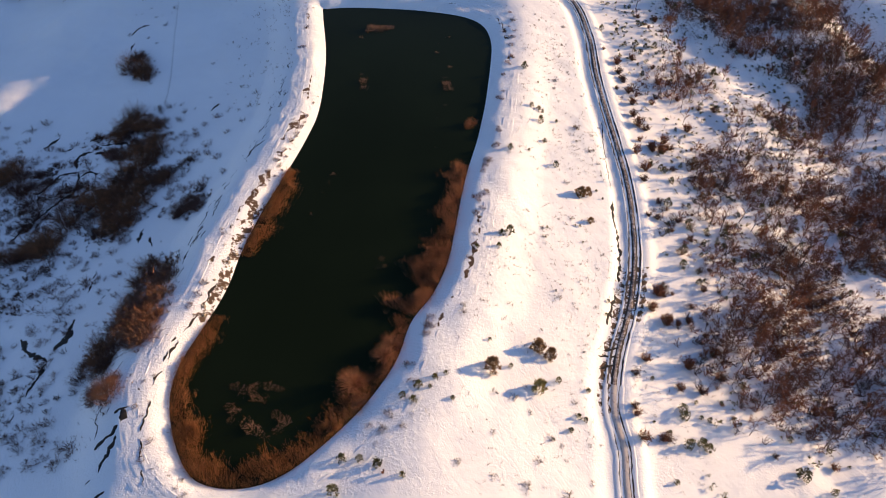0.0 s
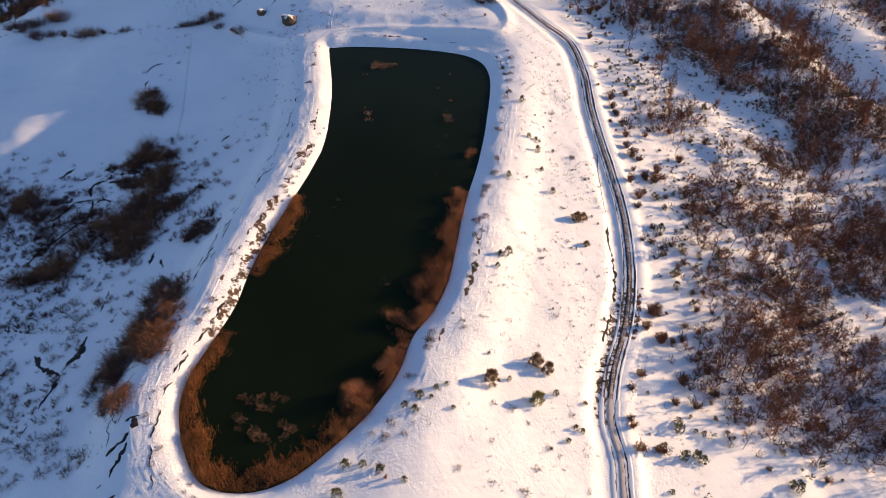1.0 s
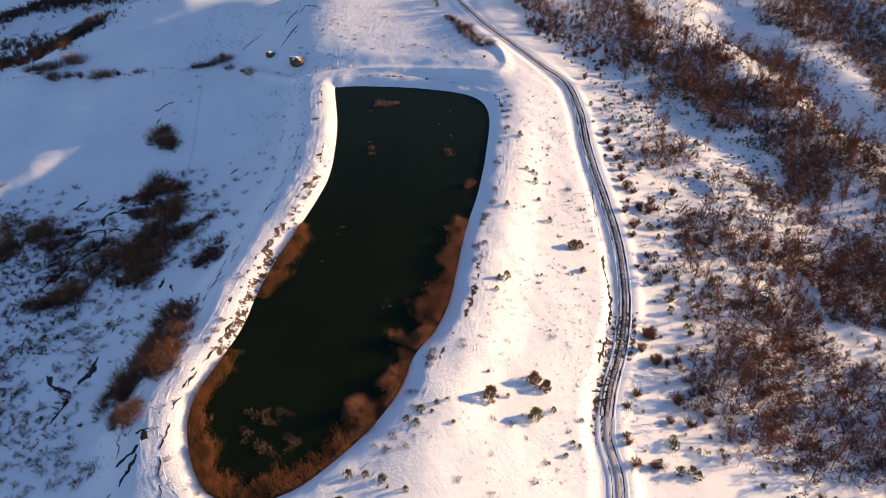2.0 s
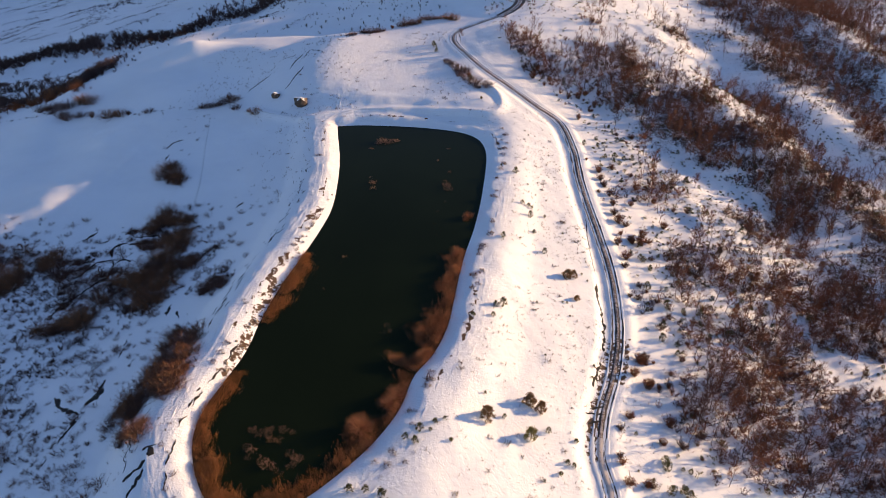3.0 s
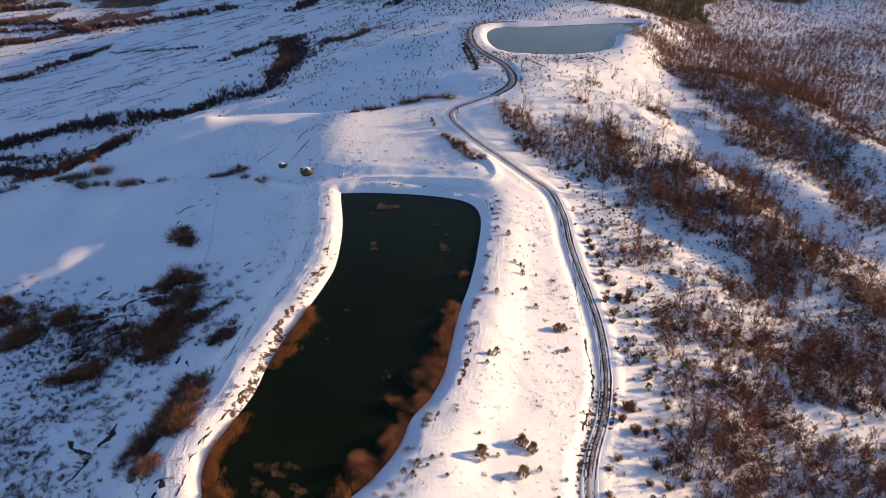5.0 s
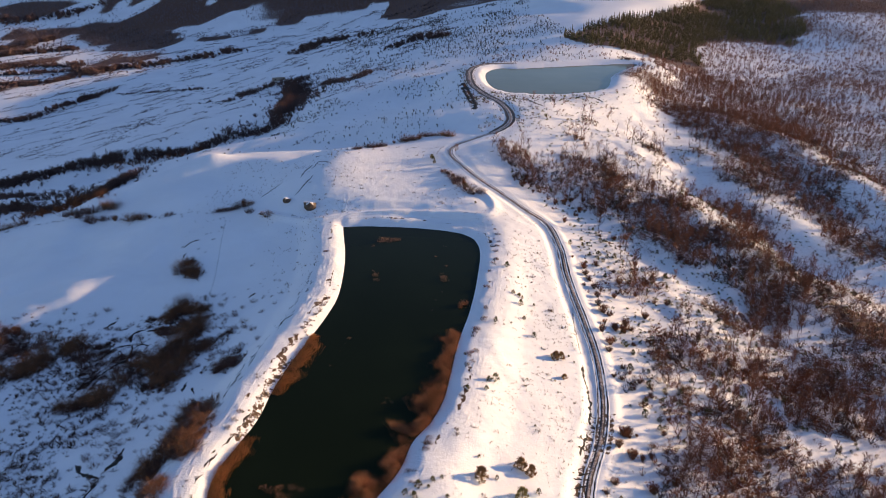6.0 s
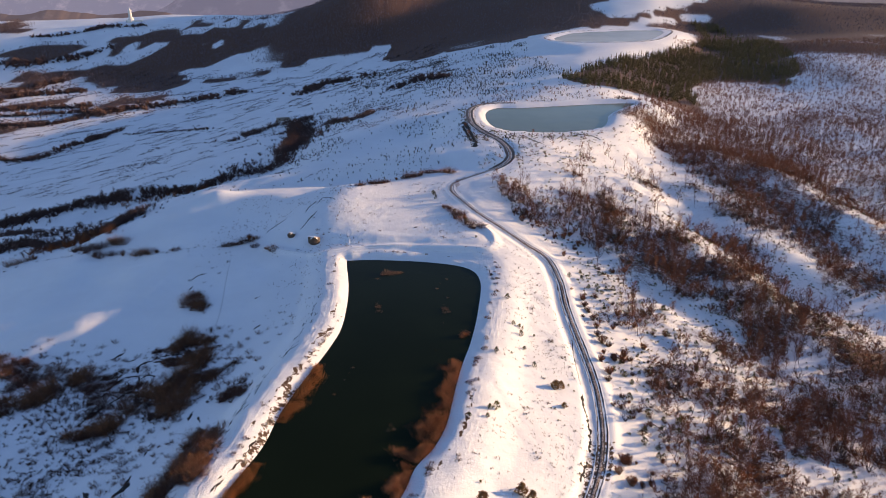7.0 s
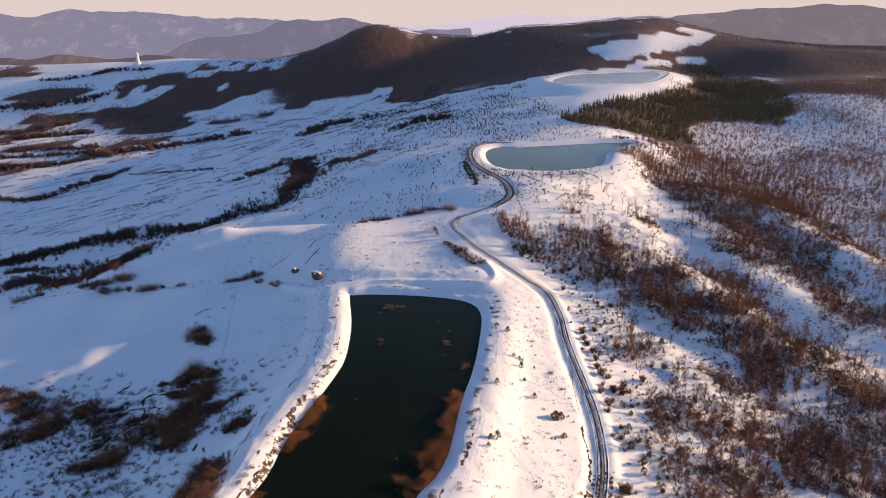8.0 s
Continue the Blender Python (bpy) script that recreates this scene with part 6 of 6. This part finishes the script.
rough = [np.concatenate(dome_shape(rng, h, w, 12, 2.3)) for h, w in ((2.4, 1.5), (1.9, 1.7), (3.0, 1.5), (1.5, 1.4), (2.2, 1.9))]
coarse = [np.concatenate([limb((0, 0, -0.3), (0, 0, 2.2), 0.12, 0.05, 3), blades(np.zeros((40, 3)) + (0, 0, 0.8) + rng.normal(0, 0.5, (40, 3)), rng.normal(size=(40, 3)) + (0, 0, 0.9), rng.uniform(0.8, 2.4, 40), rng.uniform(0.25, 0.5, 40), rng)]) for _ in range(4)]
dark_label = "dark leafless hedgerow running across the snowy valley fields"
hedge([(-330, 190), (-286, 201), (-257, 204), (-220, 211), (-192, 214), (-159, 208), (-142, 208), (-123, 227), (-97, 235)], 8.0, 1700, 1.9, rough, THICKET, dark_label)
hedge([(-250, 92), (-226, 99), (-209, 102), (-186, 88), (-172, 92), (-160, 98), (-154, 124)], 8.0, 760, 1.8, rough, THICKET, dark_label)
hedge([(-182, 81), (-169, 92), (-158, 93)], 4.0, 26, 2.1, rough, WILLOW, "tawny leafless bushes below the lit field edge")
hedge([(-196, 84), (-178, 82), (-160, 84), (-148, 70)], 7.0, 120, 1.6, rough, RUST, "rust-brown leafless bushes below the lit field edge")
hedge([(-266, 180), (-230, 140), (-210, 121), (-186, 110), (-160, 96)], 9.0, 420, 1.5, rough, THICKET, dark_label)
hedge([(-200, 205), (-170, 206), (-140, 204)], 6.0, 60, 1.6, rough, RUST, "rust-brown leafless bushes in the valley hedge")
hedge([(-117, 237), (-103, 243), (-93, 254), (-93, 300), (-93, 341), (-105, 410), (-120, 479)], 17.0, 800, 1.9, rough, THICKET, "broad belt of dark leafless scrub along a gully")
hedge([(-99, 232), (-99, 292), (-106, 350), (-115, 420), (-118, 466)], 11.0, 520, 2.4, rough, THICKET, "dense dark thicket in the gully belt")
hedge([(-98, 240), (-99, 292), (-106, 350), (-116, 440)], 9.0, 150, 0.75, [np.concatenate(m) for m in mid_trees], TWIG, "brown leafless trees in the gully belt")
hedge([(-172, 410), (-155, 456), (-135, 466), (-116, 472)], 10.0, 330, 1.9, rough, THICKET, dark_label)
hedge([(-101, 446), (-75, 400), (-53, 363), (-41, 400)], 12.0, 280, 1.7, rough, THICKET, dark_label)
hedge([(-158, 750), (-138, 830), (-74, 817)], 20.0, 330, 2.3, coarse, THICKET, dark_label)
hedge([(-600, 665), (-550, 670), (-506, 670), (-475, 691), (-451, 724), (-424, 770), (-383, 780), (-323, 816), (-263, 852)], 17.0, 1000, 2.6, coarse, THICKET, dark_label)
hedge([(-500, 500), (-453, 494), (-411, 484), (-395, 535), (-365, 628)], 8.0, 380, 1.9, coarse, THICKET, dark_label)
hedge([(-690, 800), (-648, 850), (-618, 896), (-544, 935)], 14.0, 380, 2.6, coarse, THICKET, dark_label)
hedge([(-600, 790), (-543, 811), (-480, 800)], 12.0, 240, 2.4, coarse, THICKET, dark_label)
hedge([(-720, 900), (-656, 937), (-600, 1000)], 12.0, 260, 2.6, coarse, THICKET, dark_label)
hedge([(-700, 700), (-600, 745), (-520, 760), (-450, 760)], 9.0, 300, 2.2, coarse, THICKET, dark_label)
hedge([(-830, 1060), (-765, 1078), (-667, 1087), (-616, 1115), (-589, 1156)], 16.0, 300, 2.8, coarse, THICKET, dark_label)
hedge([(-24, 583), (3, 624), (37, 585)], 16.0, 220, 1.8, coarse, THICKET, dark_label)
hedge([(-350, 592), (-300, 588), (-236, 554)], 4.0, 130, 1.1, coarse, THICKET, dark_label)
hedge([(-261, 306), (-238, 331), (-235, 448), (-190, 429)], 3.0, 150, 0.8, rough, THICKET, dark_label)
hedge([(-420, 340), (-330, 330), (-262, 372), (-210, 330)], 3.0, 170, 0.8, rough, THICKET, dark_label)
hedge([(-760, 1230), (-680, 1260), (-640, 1290), (-560, 1290)], 10.0, 200, 2.4, coarse, THICKET, dark_label)
hedge([(172, 322), (190, 330), (212, 332)], 6.0, 70, 1.7, rough, THICKET, "dark leafless shrubs at the corner of the second reservoir")
# grassy field banks as broken dark lines
dash_x, dash_y, dash_s = [], [], []
for k in range(900):
    x, y = rng.uniform(-720, 40), rng.uniform(125, 1050)
    if x > 0.1 * y - 20 or -60 < x and y < 240:
        continue
    ang = 0.9 + rng.normal(0, 0.16)
    n = int(rng.integers(3, 20))
    run = np.cumsum(rng.uniform(0.6, 2.2, n)) * (0.8 + y / 900)
    dash_x += list(x + run * np.cos(ang) + rng.normal(0, 0.5, n))
    dash_y += list(y + run * np.sin(ang) + rng.normal(0, 0.5, n))
    dash_s += list(rng.uniform(0.5, 1.5, n) * (1.1 + y / 420))
for k in range(70):
    x, y = rng.uniform(-620, -40), rng.uniform(130, 900)
    n = int(rng.integers(30, 90))
    run = np.cumsum(rng.uniform(0.5, 2.0, n)) * (0.8 + y / 900)
    ang = 0.9 + rng.normal(0, 0.1)
    wob = 2.5 * np.sin(run / rng.uniform(9, 20) + k)
    keep = (fractal(x + run, y + 0 * run, 9, 2, 159) > -0.08) & (x + run * np.cos(ang) < 0.1 * y - 40)
    dash_x += list((x + run * np.cos(ang) - wob * np.sin(ang))[keep])
    dash_y += list((y + run * np.sin(ang) + wob * np.cos(ang))[keep])
    dash_s += list((rng.uniform(0.4, 1.2, n) * (0.9 + y / 470))[keep])
low_clumps = [clump_shape(rng, 0.6, 1.0, 11) for _ in range(5)]
tagged(new("field_banks", soup("field_banks", baked(low_clumps, dash_x, dash_y, dash_s, rng), THICKET)), "broken dark lines of grassy banks in the snowy fields", "grass", kind="stuff")
hx, hy = scatter(rng, 4200, (-170, 160, 125, 900), lambda x, y: np.clip(0.12 + 2.4 * fractal(x, y, 38, 4, 151), 0.06, 1) * np.where(off_limits(x, y), 0, 1) * step(x - 0.1 * y, -190, -60) * step(0.36 * y + 40 - x, 0, 40), 3.0)
tagged(new("hillside_scrub", soup("hillside_scrub", baked([np.concatenate(dome_shape(rng, h, w, 7, 2.6)) for h, w in ((1.5, 1.1), (1.2, 1.3), (2.0, 1.0))], hx, hy, (0.4 + 1.0 * rng.uniform(0, 1, len(hx)) ** 2.2) * (0.75 + hy / 900), rng), DARK_SCRUB)), "dark scrub dotted over the shaded hillside", "scrub", kind="stuff")

# ---- conifer plantation and far woods ----

def spruce(rng):
    out = [limb((0, 0, -0.5), (0, 0, 8.5), 0.15, 0.04, 3)]
    for k in range(32):
        s = rng.uniform(0.08, 1.0)
        ang = rng.uniform(0, 6.28)
        reach = 2.1 * (1.06 - s)
        a = np.array([[0, 0, 9.0 * s]])
        out.append(blades(a, np.array([[np.cos(ang), np.sin(ang), rng.uniform(-0.1, 0.5)]]), np.array([reach]), np.array([1.9 * (1.1 - s)]), rng))
    return np.concatenate(out)


spruces = [spruce(rng) for _ in range(4)]
cx, cy = scatter(rng, 4200, (130, 600, 390, 1040), lambda x, y: np.where(inside(x, y, CONIFERS), 1.0, 0.0) * (1 - 0.9 * step(fractal(x, y, 60, 3, 161), 0.22, 0.3)), 0, 8)
tagged(new("conifer_plantation", soup("conifer_plantation", baked(spruces, cx, cy, rng.uniform(0.6, 1.15, len(cx)), rng), CONIFER)), "dense olive-green conifer plantation beside the reservoirs", "plantation", kind="stuff")
def far_crown(rng):
    """A leafless tree far off: stem and a ragged upright crown of twig sprays."""
    d = ball(rng, 11, -0.6) * rng.uniform(0.35, 1.0, (11, 1)) * (2.0, 2.0, 2.9) + (0, 0, 4.6)
    return np.concatenate([limb((0, 0, -0.5), (0, 0, 5), 0.2, 0.08, 3)[:2], leaflets(d[:7], rng.uniform(0.7, 1.3, 7), rng), blades(d[7:] - (0, 0, 0.8), d[7:] * (0.35, 0.35, 0.2) + (0, 0, 0.4), rng.uniform(1.5, 3.0, 4), rng.uniform(0.5, 0.8, 4), rng)])


crowns = [far_crown(rng) for _ in range(7)]
wooded = [scatter(rng, n, box, lambda x, y: far_wood(x, y) * np.where(off_limits(x, y) | inside(x, y, CONIFERS), 0, 1), 0, 6) for n, box in ((21000, (-330, 1300, 890, 1720)), (9500, (-920, -60, 600, 1500)), (19000, (150, 800, 130, 800)))]
fx, fy = (np.concatenate([w[k] for w in wooded[:2]]) for k in (0, 1))
ex_, ey_ = wooded[2]
tagged(new("hill_scrub", soup("hill_scrub", baked(crowns, ex_, ey_, rng.uniform(0.25, 0.8, len(ex_)), rng), EAST_TWIG)), "russet-brown leafless scrub on the eastern hills", "scrub", kind="stuff")
tagged(new("far_woods", soup("far_woods", baked(crowns, fx, fy, rng.uniform(0.4, 0.85, len(fx)), rng), HAZED_TWIG)), "leafless woods covering the distant hills", "woods", kind="stuff")

# ---- the white monument on the far ridge, the farmhouse ----
WHITE = solid_material("white_stone", (0.62, 0.60, 0.57), (0.76, 0.74, 0.70), 0.2)
ROOF = solid_material("snowy_roof", (0.78, 0.78, 0.80), (0.84, 0.84, 0.85), 0.5)
PLASTER = solid_material("grey_plaster", (0.22, 0.18, 0.15), (0.32, 0.27, 0.22), 0.6)


def frustum_mesh(name, rings, material, sides=10):
    """A turned shape from (height, radius) rings."""
    verts, faces = [], []
    for h, r in rings:
        verts += [(r * math.cos(2 * math.pi * k / sides), r * math.sin(2 * math.pi * k / sides), h) for k in range(sides)]
    for i in range(len(rings) - 1):
        for k in range(sides):
            j = (k + 1) % sides
            faces.append((i * sides + k, i * sides + j, (i + 1) * sides + j, (i + 1) * sides + k))
    faces.append(tuple(range((len(rings) - 1) * sides, len(rings) * sides)))
    return mesh_of(name, verts, faces, material)


def box_mesh(name, sx, sy, sz, material, ridge=0.0):
    """A block, with a gable of the given rise along x if ridge is set."""
    x, y = sx / 2, sy / 2
    v = [(-x, -y, 0), (x, -y, 0), (x, y, 0), (-x, y, 0), (-x, -y, sz), (x, -y, sz), (x, y, sz), (-x, y, sz)]
    f = [(0, 3, 2, 1), (0, 1, 5, 4), (2, 3, 7, 6)]
    if ridge:
        v += [(-x, 0, sz + ridge), (x, 0, sz + ridge)]
        f += [(4, 5, 9, 8), (6, 7, 8, 9), (1, 2, 6, 9, 5), (3, 0, 4, 8, 7)]
    else:
        f += [(1, 2, 6, 5), (3, 0, 4, 7), (4, 5, 6, 7)]
    return mesh_of(name, v, f, material)


tower = new("monument_tower")
tower.location = (-602, 1332, ground_at(-602, 1332) - 1)
part("plinth", frustum_mesh("plinth", ((0, 11), (4, 10), (4.2, 7), (8, 6)), WHITE), tower)
part("shaft", frustum_mesh("shaft", ((8, 4.2), (22, 3.2), (23, 3.8), (25, 3.8), (25.5, 1.8), (30, 0.8)), WHITE), tower)
wing = part("wing", box_mesh("wing", 24, 6, 3.5, WHITE, 1.5), tower)
wing.location = (14, -4, 0)
tagged(tower, "tall white stone monument tower on the far ridge", "tower")
house = new("farmhouse")
house.location = (-142, 503, ground_at(-142, 503) - 0.2)
house.rotation_euler = (0, 0, 0.3)
part("wall", box_mesh("wall", 13, 8, 4.5, PLASTER), house)
roof = part("roof", box_mesh("roof", 14.4, 9.6, 0.35, ROOF, 2.6), house, "snow-covered gable roof")
roof.location = (0, 0, 4.5)
door = part("door", box_mesh("door", 1.1, 0.2, 2.1, BARK), house)
door.location = (1, -4.05, 0)
for k in (-4, 4):
    w = part("window", box_mesh("window", 1.2, 0.2, 1.3, SOIL), house)
    w.location = (k, -4.05, 1.4)
    pane = part("pane", box_mesh("pane", 0.9, 0.06, 1.0, WATER), w, "dark window glass")
    pane.location = (0, -0.1, 0.15)
tagged(house, "small farmhouse with a snow-covered roof among bare trees", "house")


# ---- mountains at the edge of sight ----
def mountains(y0, crest_line, depth, seed, material, label, jag):
    """A range: a sloping sheet with an uneven crest through the given (x, height) points."""
    x0, x1 = crest_line[0][0], crest_line[-1][0]
    xs = np.linspace(x0, x1, 400)
    kx, kz = zip(*crest_line)
    top = glide(xs, kx, kz) + jag * fractal(xs, xs * 0 + seed, (x1 - x0) / 14, 7, seed)
    rows = 14
    verts = []
    for r in range(rows):
        s = r / (rows - 1)
        z = -260 + (top + 260) * s**0.8 + (1 - s) * s * 4 * jag * fractal(xs, xs * 0 + r * 90.0 + seed, 240, 4, seed + 1)
        verts += list(zip(xs, np.full(400, y0 + depth * s) + 60 * fractal(xs, xs * 0 + r * 60.0, 300, 3, seed + 2), z))
    faces = [(r * 400 + k, r * 400 + k + 1, (r + 1) * 400 + k + 1, (r + 1) * 400 + k) for r in range(rows - 1) for k in range(399)]
    me = mesh_of("backdrop", [tuple(map(float, v)) for v in verts], faces, material, True)
    return tagged(new("backdrop", me), label, "mountains", kind="structure")


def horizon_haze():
    """The cream-coloured haze low in the northern sky, added as a glowing sheet far behind the last mountains."""
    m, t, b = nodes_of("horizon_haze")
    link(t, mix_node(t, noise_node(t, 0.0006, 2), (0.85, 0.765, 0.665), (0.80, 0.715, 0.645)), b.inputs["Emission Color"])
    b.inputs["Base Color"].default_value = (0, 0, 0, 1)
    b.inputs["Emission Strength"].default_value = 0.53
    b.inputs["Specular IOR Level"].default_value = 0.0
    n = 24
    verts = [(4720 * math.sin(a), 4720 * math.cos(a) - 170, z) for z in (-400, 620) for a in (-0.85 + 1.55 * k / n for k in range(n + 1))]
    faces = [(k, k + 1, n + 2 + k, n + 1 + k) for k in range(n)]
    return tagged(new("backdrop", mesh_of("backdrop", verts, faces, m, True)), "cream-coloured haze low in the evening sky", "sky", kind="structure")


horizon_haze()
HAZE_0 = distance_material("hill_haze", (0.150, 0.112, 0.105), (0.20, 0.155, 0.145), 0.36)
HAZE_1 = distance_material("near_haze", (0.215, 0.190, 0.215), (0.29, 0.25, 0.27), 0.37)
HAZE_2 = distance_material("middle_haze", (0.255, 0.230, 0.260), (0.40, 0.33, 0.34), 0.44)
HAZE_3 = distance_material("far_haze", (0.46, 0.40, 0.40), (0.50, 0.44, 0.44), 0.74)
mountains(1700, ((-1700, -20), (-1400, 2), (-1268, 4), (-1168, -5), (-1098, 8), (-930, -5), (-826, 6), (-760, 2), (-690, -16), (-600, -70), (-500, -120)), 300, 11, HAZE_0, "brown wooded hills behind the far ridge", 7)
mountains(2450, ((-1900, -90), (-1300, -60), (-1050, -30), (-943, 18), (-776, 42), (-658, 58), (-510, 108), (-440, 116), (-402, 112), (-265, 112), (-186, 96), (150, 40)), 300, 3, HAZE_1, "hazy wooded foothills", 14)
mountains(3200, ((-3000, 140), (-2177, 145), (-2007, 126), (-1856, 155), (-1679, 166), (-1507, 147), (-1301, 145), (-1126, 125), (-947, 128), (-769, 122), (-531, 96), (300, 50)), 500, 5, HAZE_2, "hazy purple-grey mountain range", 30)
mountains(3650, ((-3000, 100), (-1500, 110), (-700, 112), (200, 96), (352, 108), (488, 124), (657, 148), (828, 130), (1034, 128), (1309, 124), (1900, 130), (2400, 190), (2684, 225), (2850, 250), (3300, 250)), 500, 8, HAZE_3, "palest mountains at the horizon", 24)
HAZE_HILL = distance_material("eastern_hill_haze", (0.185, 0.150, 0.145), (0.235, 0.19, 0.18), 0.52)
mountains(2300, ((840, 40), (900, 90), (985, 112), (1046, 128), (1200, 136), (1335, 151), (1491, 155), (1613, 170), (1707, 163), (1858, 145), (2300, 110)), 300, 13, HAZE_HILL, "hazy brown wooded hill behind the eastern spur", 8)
